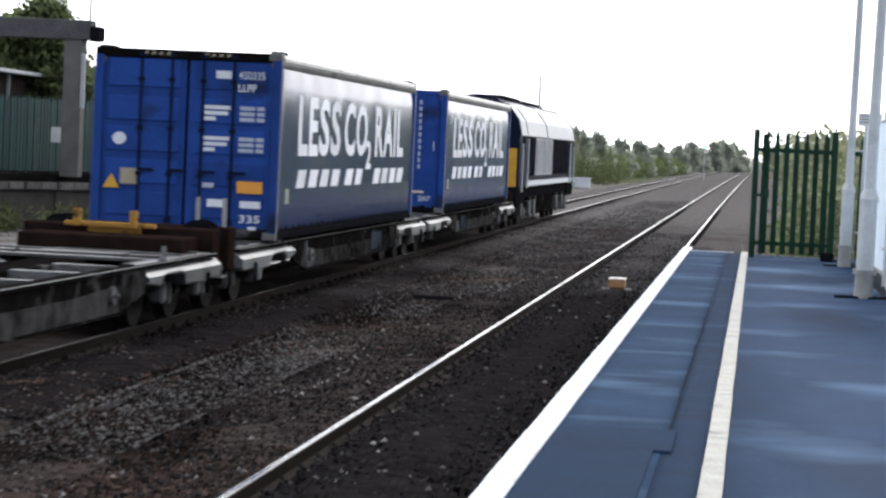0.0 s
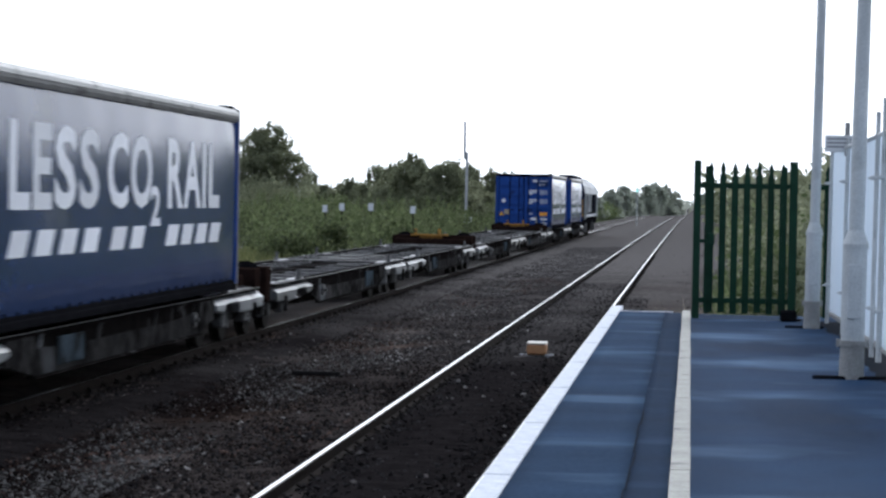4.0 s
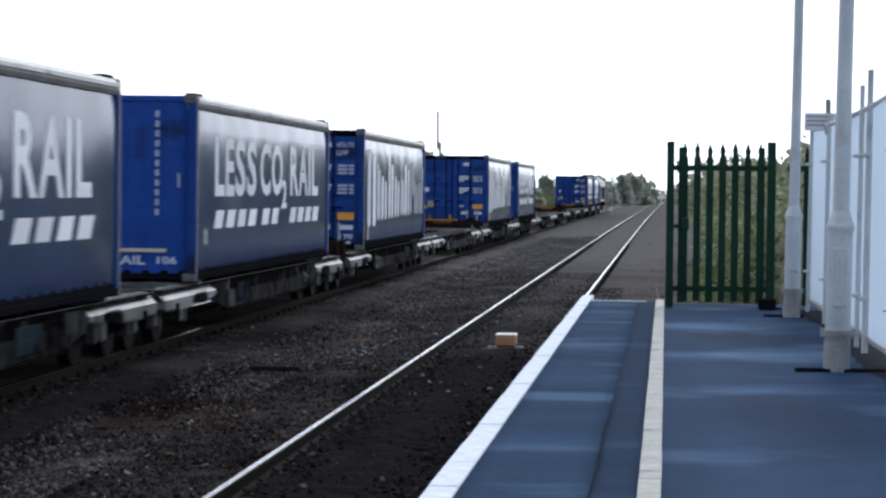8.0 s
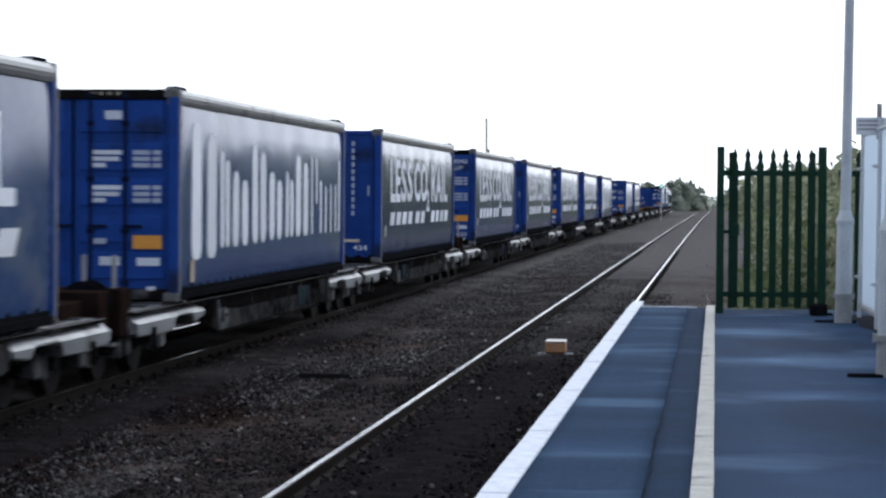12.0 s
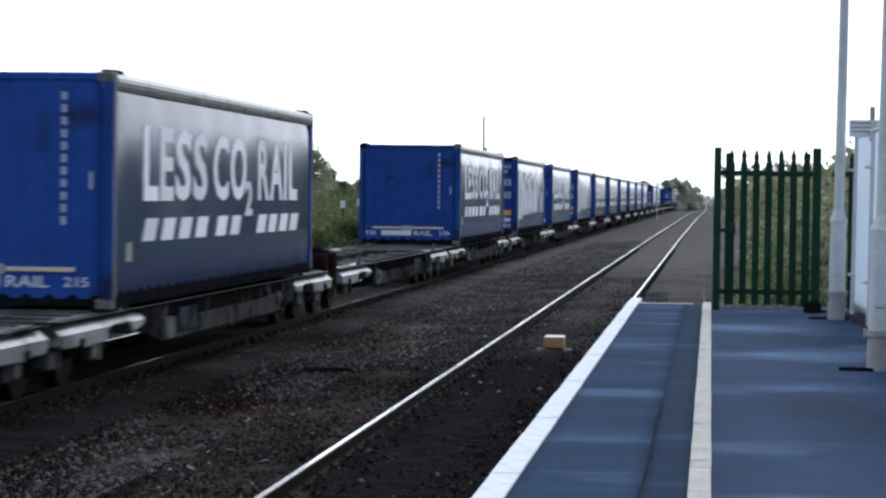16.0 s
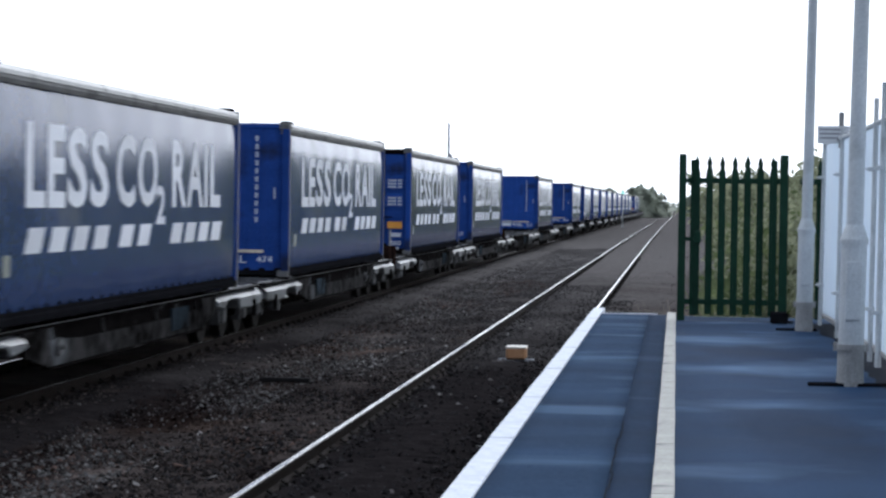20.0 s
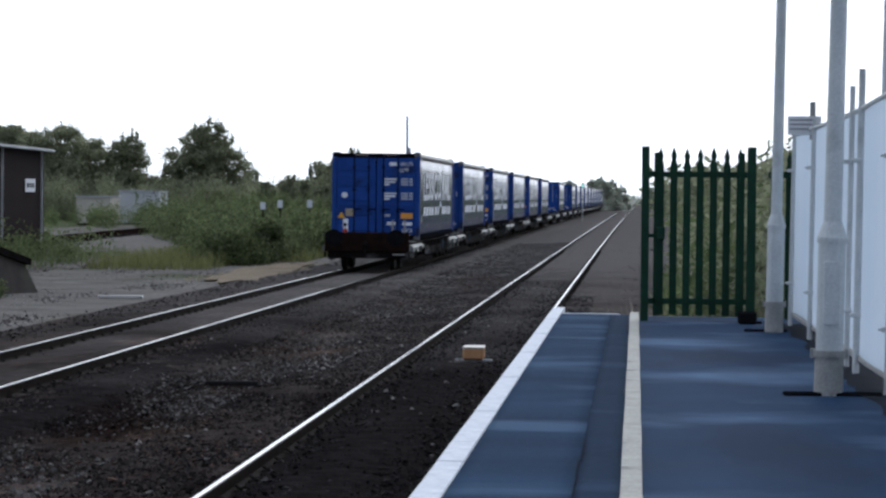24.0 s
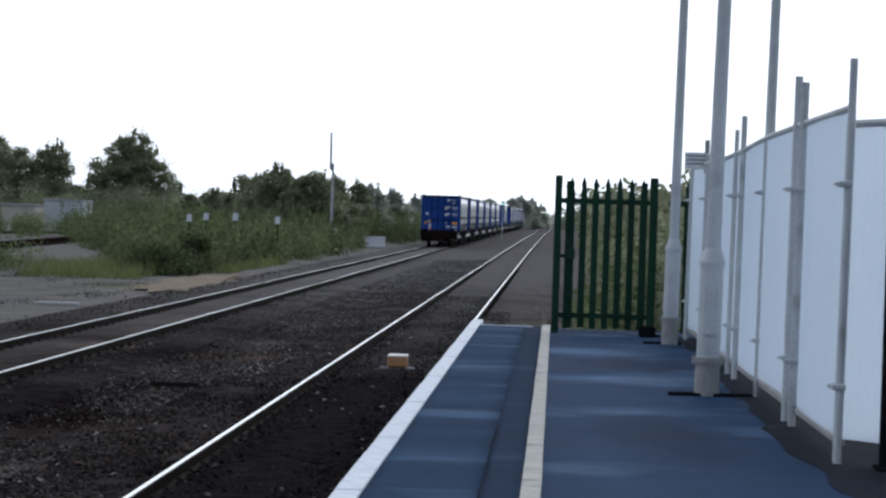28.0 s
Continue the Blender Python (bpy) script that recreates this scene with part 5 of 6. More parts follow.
part("roof_hatch", boxes((-0.45, 0.45, 3.0, 8.6, 3.8, 3.93), bevel=0.03), BLACK, loco, "black exhaust and fan cowl")
part("roof_hatch", boxes((-0.45, 0.45, 9.8, 15.5, 3.8, 3.91), bevel=0.03), BLACK, loco)
part("fuel_tank", boxes((-1.2, 1.2, 7.6, 13.8, 0.3, 1.0), bevel=0.06), WAGON, loco, "grimy fuel tank")
part("underframe", boxes((-1.25, 1.25, 0.4, LL - 0.4, 0.9, 1.25)), BLACK, loco)
for s in (-1, 1):
    for y in (2.3, 5.0, 6.6, 15.2, 17.6, 19.0):
        bm = boxes((s * 1.17 - 0.08, s * 1.17 + 0.08, y - 0.16, y + 0.16, 0.35, 0.78), bevel=0.03)
        rod(bm, (s * 1.2, y + 0.3, 0.25), (s * 1.2, y + 0.42, 0.95), 0.04, seg=8)
        part("spring_hanger", bm, DECK, loco, "pale grey damper and spring hanger")
for y in (4.0, LL - 4.0):
    bogie(loco, y, (-1.75, 0, 1.75), 2.4)
MOVERS.append((loco, slot_y(0) + L / 2 + 10.2, RAIL_Z, 0))

# how far the train has come, by seconds
RUN = [(0, 0.0), (1, 22.6), (2, 45.2), (3, 67.9), (4, 90.6), (5, 113.2), (6, 135.9), (7, 158.5), (8, 181.4), (9, 204.2), (10, 226.9), (11, 249.7), (12, 272.6), (13, 295.5), (14, 318.3), (15, 341.4), (16, 365.1), (17, 388.6), (18, 411.5), (19, 434.2), (20, 457.7), (21, 480.4), (22, 503.3), (23, 526.0), (24, 549.5), (25, 573.1), (26, 596.5), (27, 619.6), (28, 642.7)]


def motions():
    for ob, y0, z, turn in MOVERS:
        rows = []
        for t, d in RUN:
            y = y0 + d
            rows.append((t, pose(FAR_X + bend(y), y, z, 0, 0, turn + math.degrees(bend_turn(y)))))
        walk(ob, rows)


# ---- growth and distance on both sides of the line ----
def leaf_cloud(clumps, size, seed, flat=0.0):
    """Quads for leaves: clumps of (x, y, z, rx, ry, rz, count); denser towards the skin, with an uneven outline."""
    rnd = np.random.RandomState(seed)
    P = []
    for x, y, z, rx, ry, rz, n in clumps:
        d = rnd.randn(n, 3)
        d /= np.linalg.norm(d, axis=1)[:, None]
        k = rnd.rand(n) ** 0.45
        lump = 1 + 0.22 * np.sin(d[:, 0] * 5 + x) * np.sin(d[:, 2] * 6 + y) + 0.18 * np.sin(d[:, 1] * 9 + d[:, 2] * 7 + x) + 0.14 * rnd.randn(n)
        lump = np.clip(lump, 0.6, 1.3)
        P.append(np.array([x, y, z]) + d * (k * lump)[:, None] * np.array([rx, ry, rz]))
    P = np.concatenate(P)
    n = len(P)
    u = rnd.randn(n, 3)
    u /= np.linalg.norm(u, axis=1)[:, None]
    v = np.cross(u, rnd.randn(n, 3))
    v /= np.linalg.norm(v, axis=1)[:, None]
    s = size * (0.5 + rnd.rand(n))[:, None]
    q = np.stack([P - u * s, P - v * s * 0.5, P + u * s, P + v * s * 0.5], 1)
    f = np.arange(4 * n).reshape(n, 4)
    me = bpy.data.meshes.new("leaves")
    me.from_pydata(q.reshape(-1, 3).tolist(), [], f.tolist())
    return me


def tree(x, y, height, crowns, leaf, material, seed, label, trunk=0.25, leaves=None):
    """crowns: (dx, dy, z of middle, rx, ry, rz, count)."""
    t = tagged(empty("tree", (x, y, GROUND_Z)), label, "tree")
    bm = bmesh.new()
    rnd = random.Random(seed)
    rod(bm, (0, 0, -0.1), (0.1, 0.05, height * 0.45), trunk, trunk * 0.6, 9)
    rod(bm, (0.1, 0.05, height * 0.44), (0.0, 0.1, height * 0.8), trunk * 0.6, trunk * 0.2, 7)
    part("trunk", bm, BARK, t)
    for i, c in enumerate(crowns[:7]):
        bm = bmesh.new()
        rod(bm, (0.05, 0.03, height * (0.25 + 0.06 * i)), (c[0] * 0.8, c[1] * 0.8, c[2] + rnd.uniform(-0.3, 0.3) * c[5]), trunk * 0.35, trunk * 0.08, 6)
        part("limb", bm, BARK, t)
    me = leaf_cloud(crowns, leaf, seed)
    me.materials.append(material)
    part("crown", me, None, t)
    return t


def spread(rnd, n, w, h, z0, r, apex=0.0, point=1.0, dense=420):
    """Leaf clumps in a ragged crown: w half width, h height over z0, apex: sideways shift of the top, point: how peaked it is."""
    out = []
    for i in range(int(n * 1.6)):
        a = rnd.uniform(0, 6.28)
        k = rnd.uniform(0.05, 1) ** 0.55
        u = rnd.random() ** 1.2
        m = (1 - u ** (2.2 / point)) ** 0.55 * (0.85 + 0.25 * min(1, u * 4)) * rnd.uniform(0.85, 1.15)
        rr = r * rnd.uniform(0.55, 1.25) * (1 - 0.45 * u)
        out.append((math.cos(a) * k * w * m + apex * u * u, math.sin(a) * k * w * 0.7 * m, z0 + u * (h - rr * 0.5), rr * 1.15, rr, rr * 0.8, int(dense * rr * rr) + 90))
    out.append((apex * 0.2, 0, z0 + h * 0.40, w * 0.80, w * 0.55, h * 0.42, int(dense * w * h * 0.5)))
    out.append((apex * 0.5, 0, z0 + h * 0.62, w * 0.45, w * 0.35, h * 0.28, int(dense * w * h * 0.15)))
    for i in range(max(6, n // 4)):
        u = rnd.uniform(0.55, 1.0)
        x = rnd.uniform(-1, 1) * w * (1 - u * u) ** 0.5 * 0.9 + apex * u * u
        out.append((x, rnd.uniform(-0.4, 0.4) * w * (1 - u), z0 + u * h, r * 0.22, r * 0.22, r * rnd.uniform(0.5, 0.9), 70))
    return out


rt = random.Random(4)
tree(-59.5, 230, 9.0, spread(rt, 60, 6.0, 7.9, 0.8, 1.5), 0.13, LEAF_DARK, 11, "broad round green tree behind the yard")
tree(-53.2, 226, 8.3, spread(rt, 80, 7.0, 7.9, 0.6, 1.4), 0.12, LEAF_DARK, 12, "broad dark green tree with a domed crown behind the yard")
tree(-47.2, 225, 8.4, spread(rt, 46, 3.4, 7.6, 0.5, 0.9, 0.6, 2.2), 0.11, LEAF_DARK, 13, "narrow dark tree with a spindly top")
tree(-44.0, 224, 4.6, spread(rt, 22, 2.6, 3.6, 0.5, 1.0), 0.12, LEAF_DARK, 14, "low dark tree by the yard")
tree(-39.3, 224, 9.3, spread(rt, 85, 4.2, 8.5, 0.5, 1.15, 0.5, 1.05), 0.11, LEAF_DARK, 15, "tall dark green tree with a ragged crown", 0.3)
tree(-42.2, 223, 5.2, spread(rt, 26, 2.2, 4.6, 0.4, 0.9), 0.12, LEAF_DARK, 16, "low dark tree at the foot of a taller one")
tree(-34.6, 222, 4.4, spread(rt, 22, 2.3, 3.8, 0.4, 0.9), 0.12, LEAF_DARK, 17, "low dark tree in the thicket")
tree(-30.8, 215, 3.9, spread(rt, 14, 1.2, 3.4, 0.4, 0.7, 0, 1.8), 0.11, LEAF_DARK, 18, "small pointed tree in the thicket")
rnd_b = random.Random(9)
for i, (tn, el, d) in enumerate(((-0.150, 0.30, 200), (-0.138, 0.42, 196), (-0.128, 0.80, 192), (-0.121, 0.82, 188), (-0.114, 1.06, 186), (-0.106, 0.74, 184), (-0.0985, 0.98, 184), (-0.091, 0.80, 190), (-0.083, 0.68, 205), (-0.075, 0.66, 220), (-0.066, 0.52, 238), (-0.057, 0.42, 260), (-0.048, 0.36, 285), (-0.040, 0.32, 315), (-0.033, 0.3, 345))):
    h = 1.21 - GROUND_Z + math.radians(el) * d
    tree(tn * d, d, h, spread(rnd_b, 34, h * 0.42, h * 0.92, h * 0.05, h * 0.16, rnd_b.uniform(-0.3, 0.3), rnd_b.uniform(0.9, 1.5)), 0.07 + d * 0.00022, LEAF_DARK if d < 215 else LEAF_HAZED, 40 + i, "green hedgerow tree beside the railway, far ones hazed in colour", 0.14)
for i, (tn, el, d) in enumerate(((-0.0275, 0.36, 420), (-0.0235, 0.25, 430), (-0.0185, 0.40, 450), (-0.0145, 0.46, 455), (-0.0105, 0.40, 460), (-0.007, 0.28, 470), (0.006, 0.24, 520), (0.012, 0.28, 480), (0.02, 0.3, 420))):
    h = 1.21 - GROUND_Z + math.radians(el) * d
    tree(tn * d, d, h, spread(rnd_b, 26, h * 0.42, h * 0.95, h * 0.05, h * 0.18, 0, 1.0, 160), 0.2, LEAF_HAZED, 70 + i, "distant green tree, paled for haze, where the line fades away", 0.2)

# low growth under the trees of the yard
rt = random.Random(77)
cl = []
for i in range(120):
    x = -66 + 38 * rt.random()
    h = rt.uniform(2.4, 4.3)
    cl.append((x, 214 + 9 * rt.random(), GROUND_Z + h * 0.5, rt.uniform(0.9, 1.6), 1.2, h * 0.55, 650))
me = leaf_cloud(cl, 0.11, 78)
me.materials.append(LEAF_DARK)
tagged(new("undergrowth", me), "thick green undergrowth below the yard trees", "bushes", kind="stuff")

# unbroken low hedge below the hedgerow trees
cl = []
for i in range(190):
    if i < 130:
        d = 184 + 165 * rt.random() ** 1.3
        x = -17.6 + (d - 190) * 0.04 + rt.uniform(-1.4, 1.0)
    else:
        d, x = rt.uniform(184, 202), rt.uniform(-31, -17)
    h = rt.uniform(1.4, 2.7)
    cl.append((x, d, GROUND_Z + h * 0.5, rt.uniform(0.9, 1.7), 1.6, h * 0.55, 480))
me = leaf_cloud(cl, 0.12, 79)
me.materials.append(LEAF)
tagged(new("hedgerow", me), "unbroken low green hedge along the railway", "hedge", kind="stuff")

# thicket between the far track and the yard
rt = random.Random(21)
cl, clp, cld = [], [], []
for i in range(520):
    y = 86 + 140 * rt.random() ** 1.35
    x0, x1 = -11.9 - max(0, 122 - y) * 0.05, -14.2 - (y - 84) * 0.23
    x = rt.uniform(max(x1, -36), x0)
    r = rt.uniform(0.35, 1.1)
    hgt = rt.uniform(0.55, 1.55) * (0.62 + min(y - 86, 90) * 0.0088)
    (cl if rt.random() < 0.6 else clp if rt.random() < 0.45 else cld).append((x, y, GROUND_Z + hgt * 0.55, r * 1.2, r * 1.5, hgt * 0.75, int(420 * r)))
    if rt.random() < 0.5:
        clp.append((x + rt.uniform(-0.5, 0.5), y, GROUND_Z + hgt * 1.15, 0.18, 0.2, hgt * 0.45, 60))
for nm, c, m, lb in (("thicket", cl, SCRUB, "mid-green scrub and brambles beside the line"), ("thicket", clp, LEAF, "paler scrub with young shoots"), ("thicket", cld, SCRUB_DEEP, "dark bramble scrub")):
    me = leaf_cloud(c, 0.085, 5)
    me.materials.append(m)
    tagged(new(nm, me), lb, "bushes", kind="stuff")
cl = []
for i in range(60):
    y = rt.uniform(72, 112)
    x = -19.5 - rt.random() * 12
    if y > 96 and x > -26:
        continue
    cl.append((x, y + 4, GROUND_Z + 0.45, rt.uniform(0.5, 1.0), rt.uniform(0.6, 1.2), rt.uniform(0.4, 0.9), 110))
for i in range(16):
    cl.append((-19.2 - rt.random() * 3.5, rt.uniform(62, 80), GROUND_Z + 0.7, 0.7, 0.8, rt.uniform(0.6, 1.1), 130))
for i in range(26):
    cl.append((-46 + 12 * rt.random(), rt.uniform(168, 182), GROUND_Z + 0.7, rt.uniform(0.5, 1.2), 0.8, rt.uniform(0.6, 1.3), 200))
me = leaf_cloud([(*c[:6], c[6] * 3) for c in cl], 0.065, 6)
me.materials.append(LEAF)
tagged(new("weeds", me), "weeds growing by the dock and the shed", "weeds", kind="stuff")
bush = tagged(empty("bush", (-13.5, 89.5, GROUND_Z)), "round dark bush at the edge of the scrub", "bush")
me = leaf_cloud([(0, 0, 0.7, 0.8, 0.8, 0.75, 1100), (0.3, 0.2, 1.1, 0.55, 0.6, 0.5, 600), (-0.5, 0.1, 0.55, 0.5, 0.5, 0.5, 500)], 0.08, 7)
me.materials.append(SCRUB_DEEP)
part("crown", me, None, bush)
bm = bmesh.new()
rod(bm, (0, 0, -0.05), (0, 0, 0.8), 0.05, 0.03, 6)
part("stem", bm, BARK, bush)


def grass(name, n, x0, x1, y0, y1, z, h, material, seed, label):
    rnd = np.random.RandomState(seed)
    b = np.stack([x0 + (x1 - x0) * rnd.rand(n), y0 + (y1 - y0) * rnd.rand(n), np.full(n, z)], 1)
    hh = h * (0.4 + rnd.rand(n))
    a = rnd.rand(n) * 6.28
    w = 0.012 + 0.012 * rnd.rand(n)
    lean = rnd.randn(n, 2) * 0.3 * hh[:, None]
    s = np.stack([np.cos(a) * w, np.sin(a) * w, 0 * a], 1)
    tip = b + np.concatenate([lean, hh[:, None]], 1)
    q = np.stack([b - s, b + s, tip], 1)
    me = bpy.data.meshes.new(name)
    me.from_pydata(q.reshape(-1, 3).tolist(), [], np.arange(3 * n).reshape(n, 3).tolist())
    me.materials.append(material)
    return tagged(new(name, me), label, "grass", kind="stuff")


grass("tall_grass", 3600, -18.0, -13.9, 80, 97, GROUND_Z, 0.5, LEAF_PALE, 31, "yellowish tall grass in front of the scrub")
grass("tall_grass", 2600, -13.8, -12.2, 92, 112, GROUND_Z, 0.4, LEAF_PALE, 35, "rough grass at the foot of the scrub")
grass("dry_grass", 1500, -13.0, -10.9, 70, 90, GROUND_Z + 0.02, 0.07, STRAW, 32, "short straw-coloured dry grass by the track")
grass("tall_grass", 2600, -30, -19, 78, 98, GROUND_Z, 0.45, LEAF, 33, "rough grass by the yard")
grass("tall_grass", 6000, 0.55, 4.5, 29.2, 60, -1.22, 0.8, LEAF, 34, "tall grass behind the gate")
EARTH = mat("bare_dry_earth", (0.14, 0.115, 0.085), (0.30, 0.25, 0.19), 0.95, 0.8, 20, 0.4, spec=0.0)
bm = bmesh.new()
ring_out = []
for i in range(40):
    u = i / 40 * 6.2832
    k = 1 + 0.35 * noise.noise((math.cos(u) * 1.7, math.sin(u) * 1.7, 4)) + 0.15 * math.sin(u * 7)
    ring_out.append(bm.verts.new((-11.75 + 1.05 * k * math.cos(u) - 0.35 * k * math.sin(u), 78.5 + 10.5 * k * math.sin(u), GROUND_Z + 0.075)))
bm.faces.new(ring_out)
tagged(part("bare_earth", bm, EARTH), "pale strip of bare dry earth beside the line", "earth", kind="structure")
grass("dry_grass", 2600, 0.1, 3.2, 27.8, 34, -1.2, 0.9, STRAW, 36, "pale dry grass stems behind the gate")
# growth behind the gate
rt = random.Random(33)
cl, cld = [], []
for i in range(70):
    y = 31 + 60 * rt.random() ** 1.4
    x = rt.uniform(0.75 + (y - 31) * 0.01, 4.2 + (y - 31) * 0.05)
    h = rt.uniform(1.5, 2.9) * (0.85 + 0.15 * min(1, (x - 0.6) / 1.5))
    r = rt.uniform(0.35, 0.7)
    (cl if rt.random() < 0.62 else cld).append((x, y, GROUND_Z + h * 0.55, r, r * 1.2, h * 0.5, 420))
for i in range(26):
    y = rt.uniform(29.5, 40)
    h = rt.uniform(1.9, 2.5)
    cld.append((rt.uniform(1.2, 1.6) if i % 2 else rt.uniform(1.3, 2.6), y, GROUND_Z + h * 0.55, 0.35, 0.5, h * 0.5, 520))
for c, m, lb in ((cl, LEAF, "green hedge growth behind the gate"), (cld, LEAF_DARK, "dark leafy shoots behind the gate")):
    me = leaf_cloud(c, 0.06, 8)
    me.materials.append(m)
    tagged(new("hedge", me), lb, "hedge", kind="stuff")
# woods that close the horizon
rnd_w = random.Random(55)
cl = []
for i in range(240):
    a = radians(-75 + 150 * i / 239)
    d = rnd_w.uniform(640, 820)
    if -3.2 < math.degrees(a) < -0.2:
        d += 120
    h = rnd_w.uniform(3.0, 6.5)
    cl.append((math.sin(a) * d, math.cos(a) * d, GROUND_Z + h * 0.5, 6, 6, h * 0.5, 60))
me = leaf_cloud(cl, 0.9, 9)
me.materials.append(LEAF_HAZED)
tagged(new("far_woods", me), "low line of far trees on the horizon, paled for haze", "woods", kind="stuff")


# trees on the platform's side of the line, mostly unseen, placed to darken curtain reflections
cl = []
for i in range(190):
    a = radians(1.0 + 45 * rnd_w.random() ** 1.4)
    d = rnd_w.uniform(150, 260)
    h = 2.5 + math.tan(radians(rnd_w.uniform(0.4, 0.9) if math.degrees(a) < 3.2 else rnd_w.uniform(0.7, 1.4) if math.degrees(a) < 6.5 else rnd_w.uniform(0.3, 1.5))) * d
    cl.append((math.sin(a) * d, math.cos(a) * d, GROUND_Z + h * 0.5, rnd_w.uniform(2.2, 4.0), 3, h * 0.5, 260))
# further clumps, added to darken reflections in the far containers
for i in range(70):
    a = radians(3.3 + 6 * rnd_w.random())
    d = rnd_w.uniform(170, 240)
    h = 2.5 + math.tan(radians(rnd_w.uniform(1.0, 1.4))) * d
    cl.append((math.sin(a) * d, math.cos(a) * d, GROUND_Z + h * 0.5, 2.5, 3, h * 0.5, 260))
me = leaf_cloud(cl, 0.35, 10)
me.materials.append(LEAF_DARK)
tagged(new("wood", me), "belt of dark trees behind the platform fence, mostly unseen, for curtain reflections", "woods", kind="stuff")


# ---- goods dock with green fence ----
DOCK = pose(-16.2, 57.4, 0, 0, 0, -22)
BRICK = mat("sooty_dock_brick", (0.022, 0.018, 0.016), (0.07, 0.06, 0.053), 0.9, 3, 30, 0.4, stains=((0.06, 0.065, 0.04), 0.5, 0.55))
dock = tagged(empty("goods_dock", DOCK), "old sooty brick goods dock with a ramped end", "loading dock", kind="structure")
bm = bmesh.new()
prism(bm, [(-40, GROUND_Z - 0.05), (4.0, GROUND_Z - 0.05), (3.4, -0.55), (1.2, 0.0), (-40, 0.0)], 0, -5, 0)
part("wall", bm, BRICK, dock)
bm = bmesh.new()
prism(bm, [(-40, 0.0), (1.2, 0.0), (3.5, -0.56), (3.5, -0.40), (1.25, 0.17), (-40, 0.17)], 0, -5, 0.12)
part("coping", bm, WAGON, dock, "dark overhanging coping")
for y in (-9.0, -4.2, 0.2):
    part("pier", boxes((0.0, 0.07, y, y + 0.5, GROUND_Z, -0.01)), BRICK, dock)
rubble = mesh_of(boxes((-0.14, 0.14, -0.3, 0.3, -0.1, 0.1), bevel=0.02), "block", mat("grey_edge_block", (0.06, 0.055, 0.05), (0.16, 0.15, 0.14), 0.9, 6, 40, 0.4, vary=0.4))
for i in range(38):
    part("block", rubble, None, dock, at=pose(0.0 + 0.02 * math.sin(i * 3), -25 + i * 0.66, -0.14, 0, 2 * math.sin(i), 3 * math.sin(i * 2.2)))
GREEN2 = mat("weathered_green_fence", (0.009, 0.034, 0.033), (0.022, 0.068, 0.062), 0.6, 1.0, 30, 0.1, vary=0.25)
gf = tagged(empty("green_fence", DOCK @ pose(-0.7, 0, 0.17)), "tall green steel palisade fence on the dock", "fence")
gp = bmesh.new()
prism(gp, [(-0.055, 0.05), (0.055, 0.05), (0.055, 1.85), (0.0, 1.97), (-0.055, 1.85)], 0, 0.02, 0.035)
gp_me = mesh_of(gp, "pale", GREEN2)
for i in range(170):
    part("pale", gp_me, None, gf, at=(0.008 * math.sin(i * 2.7), 0.9 - i * 0.135, 0.01 * math.sin(i * 1.9)))
for i in range(9):
    part("post", boxes((-0.08, 0.0, 0.95 - i * 2.75, 1.03 - i * 2.75, 0.0, 1.9)), GREEN2, gf)
for z in (0.35, 1.5):
    part("rail", boxes((-0.02, 0.02, -22, 1.0, z - 0.03, z + 0.03)), GREEN2, gf)
for y, z in ((-1.3, 0.75), (-3.6, 0.8)):
    part("notice", boxes((0.036, 0.045, y, y + 0.55, z, z + 0.4)), GREY_PANEL, gf, "pale notice plate")
cb = tagged(empty("equipment_cabinet", DOCK @ pose(-0.9, 1.9, 0.0, 0, 0, 8)), "pale grey steel equipment cabinet at the end of the dock", "cabinet")
part("body", boxes((-0.4, 0.4, -0.3, 0.3, 0.05, 1.42), bevel=0.015), GREY_PANEL, cb)
part("plinth", boxes((-0.42, 0.42, -0.32, 0.32, -0.02, 0.06)), WAGON, cb)
part("door", boxes((-0.36, -0.01, -0.315, -0.295, 0.12, 1.36), bevel=0.006), GREY_PANEL, cb)
part("door", boxes((0.01, 0.36, -0.315, -0.295, 0.12, 1.36), bevel=0.006), GREY_PANEL, cb)
# gantry over the dock
gn = tagged(empty("loading_gantry", (-17.1, 53.5, 0.17)), "dark steel loading gantry on the dock with a wide post", "gantry")
part("beam", boxes((-6.2, 0.2, -0.25, 0.25, 3.45, 3.95), bevel=0.02), mat("grey_beam_paint", (0.05, 0.05, 0.052), (0.12, 0.12, 0.122), 0.8, 2, 30, 0.15, spec=0.05), gn)
part("end_box", boxes((0.18, 0.42, -0.3, 0.3, 3.42, 3.8), bevel=0.03), BLACK, gn)
part("post", boxes((-0.5, -0.02, -0.2, 0.2, -0.05, 3.46), bevel=0.01), mat("brown_grey_post", (0.09, 0.085, 0.08), (0.17, 0.16, 0.15), 0.8, 2, 30, 0.15, spec=0.05), gn)
part("post", boxes((-5.9, -5.5, -0.2, 0.2, -0.05, 3.46), bevel=0.01), WAGON, gn)
part("downpipe", boxes((-0.02, 0.09, -0.28, -0.2, 1.7, 3.1), bevel=0.01), GREY_PANEL, gn, "white pipe on the post")
bm = bmesh.new()
rod(bm, (-2.5, 0, 3.9), (-2.5, 0, 4.9), 0.02, seg=6)
rod(bm, (0.1, 0, 3.8), (0.1, 0, 4.9), 0.03, seg=6)
rod(bm, (-2.5, 0, 4.7), (0.4, 0, 4.85), 0.015, seg=5)
part("top_wire", bm, GREY_PANEL, gn)
